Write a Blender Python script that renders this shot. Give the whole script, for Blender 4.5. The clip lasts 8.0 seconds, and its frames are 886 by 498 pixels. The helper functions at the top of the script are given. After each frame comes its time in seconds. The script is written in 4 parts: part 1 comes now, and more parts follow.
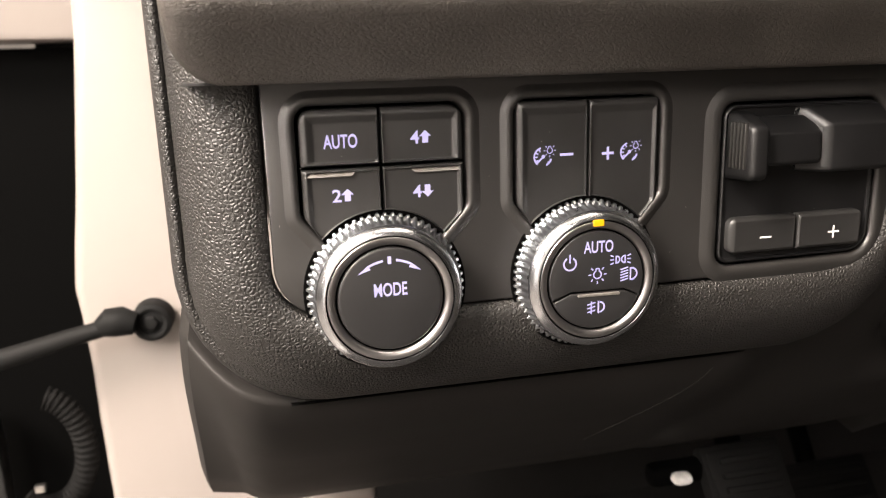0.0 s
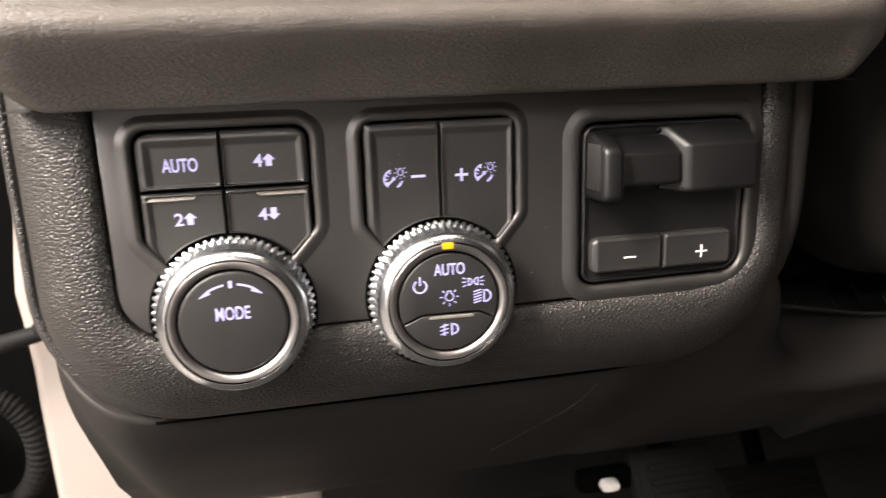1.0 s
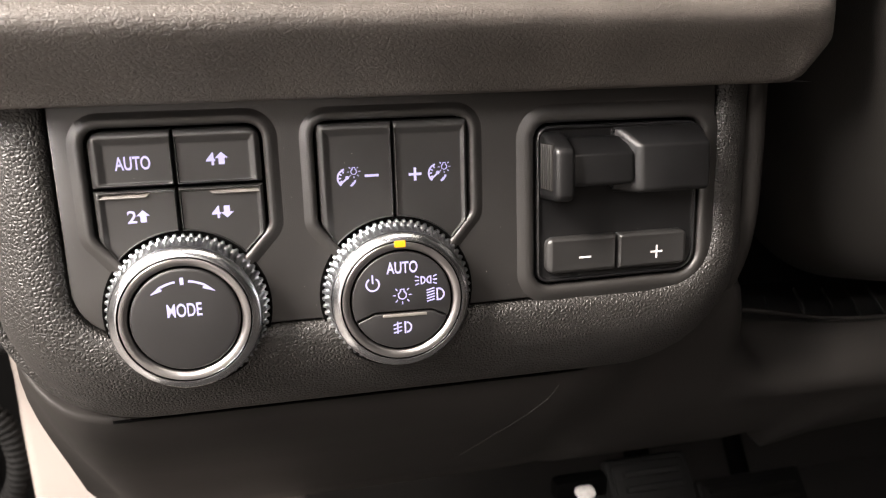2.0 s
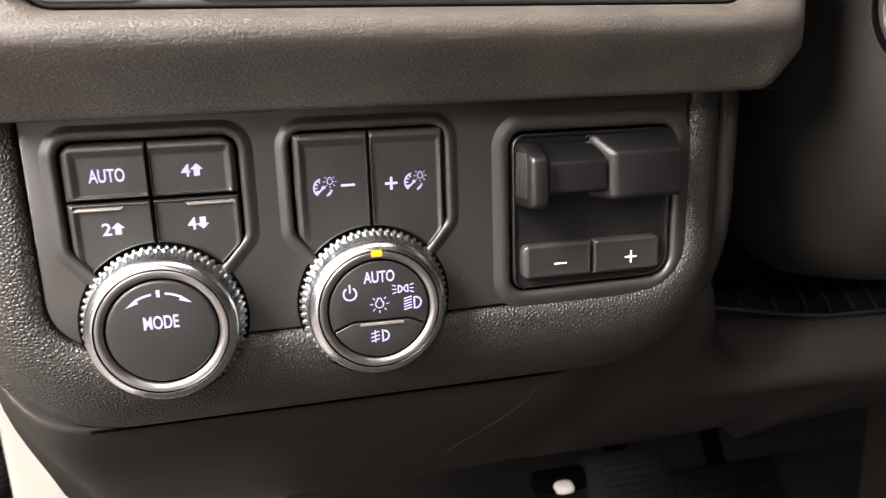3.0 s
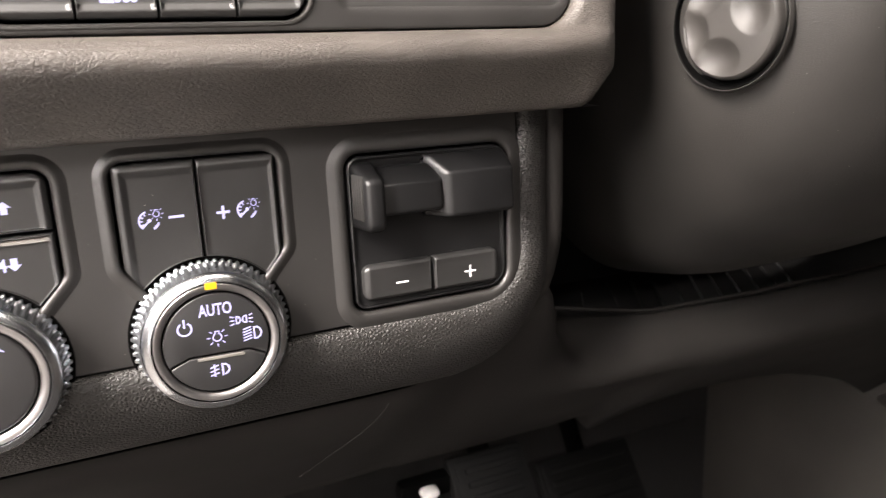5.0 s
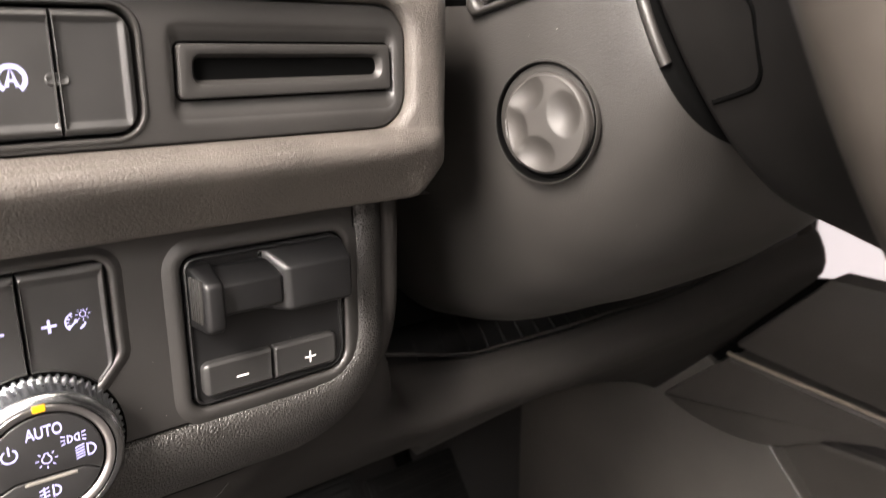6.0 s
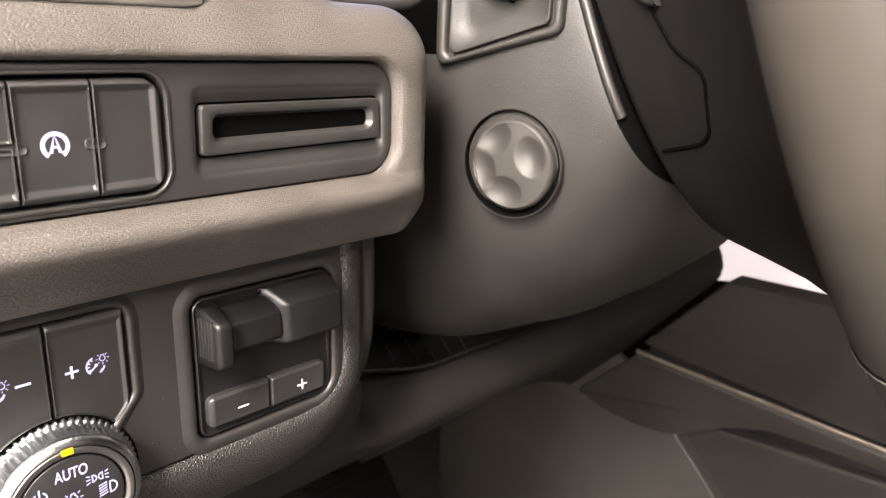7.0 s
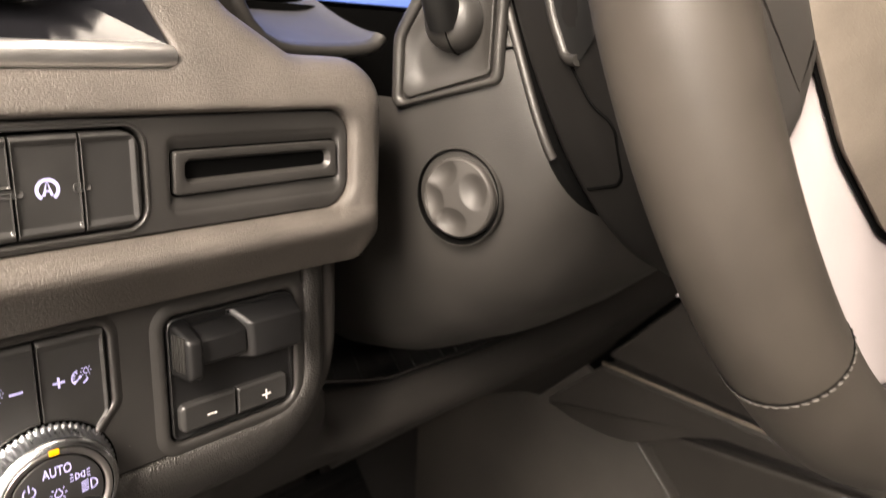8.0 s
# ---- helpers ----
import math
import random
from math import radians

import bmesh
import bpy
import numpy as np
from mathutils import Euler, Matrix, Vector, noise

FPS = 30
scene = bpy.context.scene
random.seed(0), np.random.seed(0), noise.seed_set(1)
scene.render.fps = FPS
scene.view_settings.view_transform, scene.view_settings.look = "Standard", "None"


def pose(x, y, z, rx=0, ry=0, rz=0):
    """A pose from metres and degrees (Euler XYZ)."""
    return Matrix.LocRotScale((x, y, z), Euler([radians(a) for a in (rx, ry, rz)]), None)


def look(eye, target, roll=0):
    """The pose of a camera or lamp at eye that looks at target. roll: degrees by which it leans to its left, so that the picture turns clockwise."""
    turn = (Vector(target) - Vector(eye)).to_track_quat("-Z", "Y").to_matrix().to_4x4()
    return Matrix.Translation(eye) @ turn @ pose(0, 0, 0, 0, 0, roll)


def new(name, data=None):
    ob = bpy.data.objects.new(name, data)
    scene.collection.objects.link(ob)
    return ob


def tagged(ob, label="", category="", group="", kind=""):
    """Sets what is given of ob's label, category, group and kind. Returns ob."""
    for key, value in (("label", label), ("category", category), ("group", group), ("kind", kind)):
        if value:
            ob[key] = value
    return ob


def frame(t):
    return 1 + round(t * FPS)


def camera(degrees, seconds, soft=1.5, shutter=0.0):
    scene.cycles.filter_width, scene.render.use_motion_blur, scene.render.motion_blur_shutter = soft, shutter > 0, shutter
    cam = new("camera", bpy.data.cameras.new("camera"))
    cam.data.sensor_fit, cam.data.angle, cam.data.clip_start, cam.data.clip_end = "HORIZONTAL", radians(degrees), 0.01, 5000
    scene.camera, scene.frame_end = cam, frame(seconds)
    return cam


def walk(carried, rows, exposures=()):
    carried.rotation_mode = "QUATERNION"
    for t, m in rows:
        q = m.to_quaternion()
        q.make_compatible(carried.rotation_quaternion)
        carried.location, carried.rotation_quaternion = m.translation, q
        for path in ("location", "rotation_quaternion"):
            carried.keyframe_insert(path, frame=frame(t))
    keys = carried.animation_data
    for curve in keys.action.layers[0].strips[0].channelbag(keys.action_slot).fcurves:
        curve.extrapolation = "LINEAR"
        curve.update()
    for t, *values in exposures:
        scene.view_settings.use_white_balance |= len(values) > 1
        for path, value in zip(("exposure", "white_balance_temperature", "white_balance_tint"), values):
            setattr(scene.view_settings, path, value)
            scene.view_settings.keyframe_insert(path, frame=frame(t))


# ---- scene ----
cam = camera(61.28, 8.0, soft=1.1, shutter=0.5)
# seconds, eye x y z, yaw, pitch, roll
PATH = [
    (0.0, 0.0039, -0.2089, 0.5533, -12.62, -13.45, 1.66),
    (0.3, 0.0115, -0.2128, 0.5547, -12.08, -13.52, 1.83),
    (0.5, 0.0231, -0.2153, 0.5554, -12.30, -13.49, 1.84),
    (0.8, 0.0381, -0.2159, 0.5591, -12.46, -13.95, 1.81),
    (1.0, 0.0490, -0.2159, 0.5608, -12.26, -14.14, 1.71),
    (1.2, 0.0548, -0.2160, 0.5606, -12.47, -14.14, 1.71),
    (1.5, 0.0603, -0.2176, 0.5608, -12.06, -13.96, 1.68),
    (1.7, 0.0611, -0.2205, 0.5552, -12.16, -12.92, 1.71),
    (2.8, 0.0628, -0.2224, 0.5616, -13.19, -13.69, 1.64),
    (3.0, 0.0630, -0.2222, 0.5621, -13.84, -13.86, 1.70),
    (3.3, 0.0674, -0.2224, 0.5639, -15.38, -14.22, 1.74),
    (3.5, 0.0712, -0.2244, 0.5659, -16.61, -13.88, 1.79),
    (3.7, 0.0746, -0.2278, 0.5664, -17.87, -13.63, 1.91),
    (4.0, 0.0754, -0.2312, 0.5673, -18.34, -14.04, 1.98),
    (4.2, 0.0724, -0.2291, 0.5662, -19.55, -13.76, 2.21),
    (5.3, 0.0717, -0.2244, 0.5726, -26.91, -14.68, 2.05),
    (5.5, 0.0791, -0.2315, 0.5817, -29.65, -14.96, 1.85),
    (5.7, 0.0724, -0.2260, 0.5932, -34.24, -15.17, 1.25),
    (6.0, 0.0667, -0.2216, 0.6059, -38.05, -15.79, -0.21),
    (6.2, 0.0576, -0.2189, 0.6114, -39.42, -15.60, -0.25),
    (6.5, 0.0392, -0.2161, 0.6135, -41.86, -16.23, -0.52),
    (6.7, 0.0361, -0.2155, 0.6208, -44.70, -15.70, -1.11),
    (7.0, 0.0298, -0.2156, 0.6250, -46.10, -15.92, -1.40),
    (7.2, 0.0262, -0.2268, 0.6267, -46.75, -15.86, -1.65),
    (7.5, 0.0186, -0.2479, 0.6336, -47.18, -15.75, -1.95),
    (7.7, 0.0151, -0.2505, 0.6350, -47.42, -15.75, -2.25),
    (8.0, 0.0187, -0.2483, 0.6413, -46.73, -15.24, -2.06),
]
walk(cam, [(t, pose(x, y, z, 90 + pitch, roll, yaw)) for t, x, y, z, yaw, pitch, roll in PATH],
     [(0.0, 0.24, 6750, 10), (0.5, 0.34, 6700, 10), (1.5, 0.42, 6550, 10), (3.0, 0.56, 6400, 10), (4.0, 0.68, 6350, 10), (5.5, 0.82, 6400, 10),
      (6.5, 0.96, 6550, 10), (7.5, 0.79, 6800, 10), (8.0, 0.58, 7100, 10)])
# a small lens held close: near and far things fall a little out of focus
cam.data.dof.use_dof = True
cam.data.dof.focus_distance = 0.24
cam.data.dof.aperture_fstop = 18.0

# ---- light ----
world = bpy.data.worlds.new("showroom_air")
scene.world = world
world.use_nodes = True
world.node_tree.nodes["Background"].inputs[0].default_value = (1.0, 0.93, 0.86, 1)
world.node_tree.nodes["Background"].inputs[1].default_value = 0.008


def area_lamp(name, eye, target, sx, sy, watts, colour):
    data = bpy.data.lights.new(name, "AREA")
    data.shape, data.size, data.size_y = "RECTANGLE", sx, sy
    data.energy, data.color = watts, colour
    ob = new(name, data)
    ob.matrix_world = look(eye, target)
    return ob


area_lamp("showroom_lamp", (-1.9, -0.88, 2.65), (0.2, 0, 0.58), 1.0, 0.8, 355.0, (1.0, 0.89, 0.80))
# added frontal fill from behind the driver's place; the room has no window
area_lamp("front_fill", (-0.75, -2.4, 2.35), (0.1, 0, 0.54), 1.2, 0.7, 40.0, (1.0, 0.92, 0.86))
area_lamp("doorway_light", (-0.60, -0.42, 0.98), (0.12, -0.02, 0.56), 0.30, 0.5, 23.5, (1.0, 0.92, 0.86))
# added low fill that lifts the panel's left side and the knee panel
area_lamp("low_side_fill", (-0.62, -0.80, 0.46), (0.0, 0, 0.54), 0.5, 0.45, 1.3, (1.0, 0.92, 0.86))
# added fill under the closed roof lining, for faces that look up
area_lamp("overhead_fill", (0.28, -0.30, 1.31), (0.25, -0.1, 0.5), 0.5, 0.3, 4.0, (1.0, 0.88, 0.76))
area_lamp("ceiling_light", (-1.5, -1.0, 3.18), (-1.5, -1.0, 0), 7.0, 7.0, 70.0, (1.0, 0.92, 0.87))


# ---- materials ----
def mat(name, colour, rough=0.5, metal=0.0, coat=0.0, spec=0.5):
    m = bpy.data.materials.new(name)
    m.use_nodes = True
    b = m.node_tree.nodes["Principled BSDF"]
    b.inputs["Base Color"].default_value = (*colour, 1)
    b.inputs["Roughness"].default_value = rough
    b.inputs["Metallic"].default_value = metal
    b.inputs["Coat Weight"].default_value = coat
    b.inputs["Specular IOR Level"].default_value = spec
    return m


def nd(m, kind, **kw):
    n = m.node_tree.nodes.new(kind)
    for k, v in kw.items():
        if k in n.inputs:
            n.inputs[k].default_value = v
    return n


def ln(m, a, out, b, inp):
    m.node_tree.links.new(a.outputs[out], b.inputs[inp])


def coords(m, sx=1.0, sy=1.0, sz=1.0):
    tc = nd(m, "ShaderNodeTexCoord")
    mp = nd(m, "ShaderNodeMapping")
    mp.inputs["Scale"].default_value = (sx, sy, sz)
    ln(m, tc, "Object", mp, "Vector")
    return mp


def vary(m, scale=40.0, low=0.8, high=1.2, rlow=-0.06, rhigh=0.08):
    """Uneven tone and gloss at a large scale, with fine specks."""
    b = m.node_tree.nodes["Principled BSDF"]
    base = tuple(b.inputs["Base Color"].default_value)[:3]
    rough = b.inputs["Roughness"].default_value
    mp = coords(m)
    n = nd(m, "ShaderNodeTexNoise", Scale=scale, Detail=5.0, Roughness=0.6)
    ln(m, mp, "Vector", n, "Vector")
    r = nd(m, "ShaderNodeValToRGB")
    r.color_ramp.elements[0].position, r.color_ramp.elements[1].position = 0.3, 0.7
    r.color_ramp.elements[0].color = (*[c * low for c in base], 1)
    r.color_ramp.elements[1].color = (*[c * high for c in base], 1)
    ln(m, n, "Fac", r, "Fac")
    ln(m, r, "Color", b, "Base Color")
    q = nd(m, "ShaderNodeMapRange")
    q.inputs["To Min"].default_value, q.inputs["To Max"].default_value = rough + rlow, rough + rhigh
    ln(m, n, "Fac", q, "Value")
    ln(m, q, "Result", b, "Roughness")
    return m


def bump_noise(m, scale, dist, detail=3.0, stretch=(1, 1, 1), strength=1.0):
    b = m.node_tree.nodes["Principled BSDF"]
    mp = coords(m, *stretch)
    n = nd(m, "ShaderNodeTexNoise", Scale=scale, Detail=detail, Roughness=0.55)
    ln(m, mp, "Vector", n, "Vector")
    k = nd(m, "ShaderNodeBump", Strength=strength, Distance=dist)
    ln(m, n, "Fac", k, "Height")
    ln(m, k, "Normal", b, "Normal")
    return m


def bump_pebble(m, scale, dist):
    """Pebbled vinyl: small domed cells parted by creases."""
    b = m.node_tree.nodes["Principled BSDF"]
    mp = coords(m)
    v = nd(m, "ShaderNodeTexVoronoi", Scale=scale, Randomness=0.9)
    v.feature = "DISTANCE_TO_EDGE"
    ln(m, mp, "Vector", v, "Vector")
    r = nd(m, "ShaderNodeMapRange")
    r.interpolation_type = "SMOOTHSTEP"
    r.inputs["From Max"].default_value = 0.34
    ln(m, v, "Distance", r, "Value")
    f = nd(m, "ShaderNodeTexNoise", Scale=scale * 0.7, Detail=3.0)
    ln(m, mp, "Vector", f, "Vector")
    mix = nd(m, "ShaderNodeMath")
    mix.operation = "MULTIPLY_ADD"
    mix.inputs[1].default_value = 0.25
    ln(m, f, "Fac", mix, 0)
    ln(m, r, "Result", mix, 2)
    k = nd(m, "ShaderNodeBump", Strength=1.0, Distance=dist)
    ln(m, mix, "Value", k, "Height")
    ln(m, k, "Normal", b, "Normal")
    return m


def bump_crease(m, scale, dist):
    """Fine branching creases, drawn out sideways."""
    b = m.node_tree.nodes["Principled BSDF"]
    mp = coords(m, 0.62, 0.9, 1.35)
    w = nd(m, "ShaderNodeTexNoise", Scale=scale * 0.9, Detail=2.0)
    ln(m, mp, "Vector", w, "Vector")
    add = nd(m, "ShaderNodeVectorMath")
    add.operation = "MULTIPLY_ADD"
    add.inputs[1].default_value = (0.0028, 0.0028, 0.0028)
    ln(m, w, "Color", add, 0)
    ln(m, mp, "Vector", add, 2)
    v = nd(m, "ShaderNodeTexVoronoi", Scale=scale, Randomness=1.0)
    v.feature = "DISTANCE_TO_EDGE"
    ln(m, add, "Vector", v, "Vector")
    r = nd(m, "ShaderNodeMapRange")
    r.interpolation_type = "SMOOTHSTEP"
    r.inputs["From Max"].default_value = 0.22
    ln(m, v, "Distance", r, "Value")
    k = nd(m, "ShaderNodeBump", Strength=1.0, Distance=dist)
    ln(m, r, "Result", k, "Height")
    ln(m, k, "Normal", b, "Normal")
    return m


def glow(name, colour, strength, base=1.0):
    m = bpy.data.materials.new(name)
    m.use_nodes = True
    b = m.node_tree.nodes["Principled BSDF"]
    b.inputs["Base Color"].default_value = (*[c * base for c in colour], 1)
    b.inputs["Emission Color"].default_value = (*colour, 1)
    b.inputs["Emission Strength"].default_value = strength
    return m


GREY = (0.0130, 0.0121, 0.0114)
panel_plastic = bump_noise(vary(mat("panel_plastic", GREY, 0.43, spec=0.75), 30), 2600, 0.00004)
button_plastic = bump_noise(vary(mat("button_plastic", (0.0115, 0.0111, 0.0109), 0.43, spec=0.7), 60), 3000, 0.00002)
pebble_vinyl = bump_pebble(vary(mat("pebble_vinyl", (0.0132, 0.0121, 0.0111), 0.52, spec=0.5), 60), 800, 0.00021)
crease_vinyl = bump_crease(vary(mat("crease_vinyl", (0.053, 0.0469, 0.0416), 0.48, spec=0.45), 40), 820, 0.000125)
airbag_vinyl = bump_crease(vary(mat("airbag_vinyl", (0.085, 0.073, 0.061), 0.5, spec=0.5), 40), 520, 0.00004)
knee_plastic = bump_noise(vary(mat("knee_plastic", (0.0172, 0.0159, 0.0150), 0.56, spec=0.14), 22), 1800, 0.00005)
column_plastic = bump_noise(vary(mat("column_plastic", (0.0138, 0.0128, 0.0118), 0.44, spec=0.45), 26), 1700, 0.00011, 3.0)
# back cover: the wheel rim's shade is put into this darker colour
cover_shade_plastic = bump_noise(vary(mat("cover_shade_plastic", (0.0052, 0.0048, 0.0045), 0.48, spec=0.28), 26), 1500, 0.00005, 4.0)
brake_black = bump_noise(vary(mat("brake_black", (0.0045, 0.0044, 0.0047), 0.42, spec=0.4), 60), 3000, 0.00002)
dark_plastic = vary(mat("dark_plastic", (0.010, 0.010, 0.010), 0.42), 50)
# near-black that puts the depth shade of gaps and cavities into the colour
shade_black = mat("shade_black", (0.0010, 0.0010, 0.0010), 0.8, spec=0.03)
disc_black = bump_noise(vary(mat("disc_black", (0.0115, 0.0112, 0.0116), 0.42), 80, 0.9, 1.1), 3500, 0.00001)
chrome = vary(mat("chrome", (0.82, 0.81, 0.80), 0.16, 1.0), 300, 0.95, 1.03, -0.04, 0.06)
strip_chrome = vary(mat("strip_chrome", (0.86, 0.85, 0.85), 0.34, 1.0), 120, 0.97, 1.02)
knurl = vary(mat("knurl_chrome", (0.46, 0.475, 0.50), 0.28, 1.0), 300, 0.9, 1.05)
stalk_black = vary(mat("stalk_black", (0.006, 0.006, 0.006), 0.36, spec=0.4), 60)
slope_blue = vary(mat("slope_blue", (0.022, 0.022, 0.025), 0.50, spec=0.35), 40, 0.9, 1.1)
vent_black = vary(mat("vent_black", (0.005, 0.005, 0.006), 0.14), 60, 0.9, 1.1)
cap_plastic = bump_noise(vary(mat("cap_plastic", (0.0205, 0.0186, 0.0170), 0.58, spec=0.45), 40), 1500, 0.00004)
ring_chrome = vary(mat("ring_chrome", (0.40, 0.39, 0.39), 0.32, 1.0), 200, 0.95, 1.03, -0.05, 0.06)
satin = bump_noise(vary(mat("satin_chrome", (0.54, 0.555, 0.58), 0.23, 1.0), 200, 0.95, 1.03, -0.05, 0.06), 900, 0.00001)
white_paint = vary(mat("white_paint", (0.255, 0.226, 0.209), 0.3, 0.0, 0.4), 6, 0.96, 1.03)
rubber = bump_noise(vary(mat("rubber", (0.02, 0.02, 0.02), 0.65), 60), 900, 0.0001)
carpet = bump_noise(vary(mat("carpet", (0.013, 0.012, 0.0115), 0.9), 50), 700, 0.001)
console_plastic = bump_noise(vary(mat("console_plastic", (0.026, 0.0235, 0.0212), 0.5, spec=0.45), 12), 900, 0.0001)
footwell_trim = bump_noise(vary(mat("footwell_trim", (0.031, 0.0282, 0.0255), 0.6, spec=0.3), 12), 900, 0.0001)
wheel_leather = bump_pebble(vary(mat("wheel_leather", (0.029, 0.0251, 0.0213), 0.40, spec=0.7), 25), 1300, 0.000010)
thread = vary(mat("thread", (0.036, 0.032, 0.028), 0.7), 400)
spoke_silver = vary(mat("spoke_silver", (0.66, 0.61, 0.625), 0.40, 0.6), 60, 0.97, 1.03)
trim_metal = vary(mat("trim_metal", (0.22, 0.19, 0.155), 0.42, 0.7), 100)
pedal_rubber = vary(mat("pedal_rubber", (0.0045, 0.0045, 0.0045), 0.7, spec=0.15), 60)
# paler copy of the key plastic: the lips' highlight is put into the colour
lip_highlight_grey = vary(mat("lip_highlight_grey", (0.13, 0.121, 0.112), 0.4), 200)
scratch_grey = vary(mat("scratch_grey", (0.022, 0.021, 0.020), 0.5), 400)
dust_pale = vary(mat("dust_pale", (0.45, 0.43, 0.40), 0.9), 400)
steel = vary(mat("steel", (0.6, 0.58, 0.55), 0.3, 1.0), 100)
ink = glow("symbol_light", (0.60, 0.56, 1.0), 0.66, 0.25)
print_white = vary(mat("print_white", (0.72, 0.70, 0.68), 0.5), 300)
amber = glow("amber_light", (1.0, 0.43, 0.0), 0.95, 0.2)
screen_blue = glow("screen_blue", (0.10, 0.17, 0.52), 0.5)
daylight = glow("far_daylight", (1.0, 0.88, 0.88), 0.46)
wall_grey = vary(mat("wall_grey", (0.30, 0.285, 0.27), 0.7), 2, 0.95, 1.03)
tile_pale = vary(mat("tile_pale", (0.24, 0.225, 0.212), 0.35), 3)
reflector_pale = vary(mat("reflector_pale", (0.60, 0.57, 0.54), 0.9), 20, 0.95, 1.04)
lining = vary(mat("lining", (0.035, 0.033, 0.031), 0.9), 20)

MM = 0.001


# ---- mesh tools: outlines are (x, z) in millimetres, y in millimetres, positive into the dashboard ----
def part(name, bm, material, parent=None, label="", angle=38, smooth=True):
    bmesh.ops.remove_doubles(bm, verts=bm.verts, dist=1e-7)
    bmesh.ops.recalc_face_normals(bm, faces=bm.faces)
    me = bpy.data.meshes.new(name)
    bm.to_mesh(me)
    bm.free()
    me.materials.append(material)
    if smooth:
        me.polygons.foreach_set("use_smooth", [True] * len(me.polygons))
        me.set_sharp_from_angle(angle=radians(angle))
    ob = new(name, me)
    if parent:
        ob.parent = parent
    if label:
        ob["label"] = label
    return ob


def thing(name, at, label, category, group="", kind=""):
    ob = new(name)
    ob.empty_display_size = 0.01
    ob.location = at
    return tagged(ob, label, category, group, kind)


def piece(name, bm, material, parent, label="", angle=38):
    """A part of a thing whose mesh is given in world place."""
    ob = part(name, bm, material, None, label, angle)
    ob.parent = parent
    top = parent
    while top.parent:
        top = top.parent
    if parent is top:
        ob.matrix_parent_inverse = Matrix.Translation(-top.location)
    return ob


def rounded(pts, seg=6):
    """A dense outline, counter-clockwise, from corners (x, z, radius)."""
    n, out = len(pts), []
    for i in range(n):
        p0, p1, p2 = (Vector(pts[(i + k) % n][:2]) for k in (-1, 0, 1))
        r = pts[i][2] if len(pts[i]) > 2 else 0
        a, b = (p0 - p1), (p2 - p1)
        la, lb = a.length, b.length
        a, b = a / la, b / lb
        ang = a.angle(b)
        if r <= 0 or ang > 3.1:
            out.append(tuple(p1))
            continue
        d = min(r / math.tan(ang / 2), la * 0.49, lb * 0.49)
        r = d * math.tan(ang / 2)
        c = p1 + (a + b).normalized() * (r / math.sin(ang / 2))
        s, e = p1 + a * d - c, p1 + b * d - c
        full = s.angle_signed(e)
        for k in range(seg + 1):
            v = s.copy()
            v.rotate(Matrix.Rotation(-full * k / seg, 2))
            out.append(tuple(c + v))
    area = sum(out[i][0] * out[(i + 1) % len(out)][1] - out[(i + 1) % len(out)][0] * out[i][1] for i in range(len(out)))
    return out if area > 0 else out[::-1]


def inset(loop, d):
    n, out = len(loop), []
    for i in range(n):
        p0, p1, p2 = (Vector(loop[(i + k) % n]) for k in (-1, 0, 1))
        e1, e2 = (p1 - p0), (p2 - p1)
        if e1.length < 1e-9 or e2.length < 1e-9:
            e1 = e2 = p2 - p0
        n1 = Vector((-e1.y, e1.x)).normalized()
        n2 = Vector((-e2.y, e2.x)).normalized()
        k = max(1 + n1.dot(n2), 0.35)
        out.append(tuple(p1 + (n1 + n2) * (d / k)))
    return out


def ring(bm, loop, y):
    return [bm.verts.new((x * MM, (y(x, z) if callable(y) else y) * MM, z * MM)) for x, z in loop]


def bridge(bm, a, b, closed=True):
    n = len(a)
    for i in range(n if closed else n - 1):
        j = (i + 1) % n
        bm.faces.new((a[i], a[j], b[j], b[i]))


def pad(outline, prof, bm=None, cap=True):
    """A solid cap over an outline; prof: (inset, y) from the back to the front."""
    bm = bm or bmesh.new()
    last = None
    for d, y in prof:
        r = ring(bm, inset(outline, d) if d else outline, y)
        if last:
            bridge(bm, last, r)
        last = r
    if cap:
        bm.faces.new(last)
    return bm


def slab(outer, holes, prof_outer, prof_hole):
    """A plate with holes; outer is an outline or a function of the inset; profiles run from the back to the front face, holes from the front face to the back."""
    bm = bmesh.new()
    edges, last = [], None
    for d, y in prof_outer:
        r = ring(bm, outer(d) if callable(outer) else inset(outer, d) if d else outer, y)
        if last:
            bridge(bm, last, r)
        last = r
    edges += [bm.edges.get((last[i], last[(i + 1) % len(last)])) or bm.edges.new((last[i], last[(i + 1) % len(last)])) for i in range(len(last))]
    for q, h in enumerate(holes):
        last = first = None
        for d, y in (prof_hole[q] if isinstance(prof_hole[0], list) else prof_hole):
            r = ring(bm, inset(h, -d) if d else h, y)
            if last:
                bridge(bm, last, r)
            else:
                first = r
            last = r
        edges += [bm.edges.get((first[i], first[(i + 1) % len(first)])) or bm.edges.new((first[i], first[(i + 1) % len(first)])) for i in range(len(first))]
    bmesh.ops.triangle_fill(bm, use_beauty=True, use_dissolve=False, edges=edges)
    return bm


def lathe(cx, cz, prof, n=96, cap=True, bm=None):
    """A turned shape round an axis along y; prof: (radius, y)."""
    bm = bm or bmesh.new()
    last = None
    for r, y in prof:
        loop = [(cx + r * math.cos(2 * math.pi * k / n), cz + r * math.sin(2 * math.pi * k / n)) for k in range(n)]
        q = ring(bm, loop, y)
        if last:
            bridge(bm, last, q)
        last = q
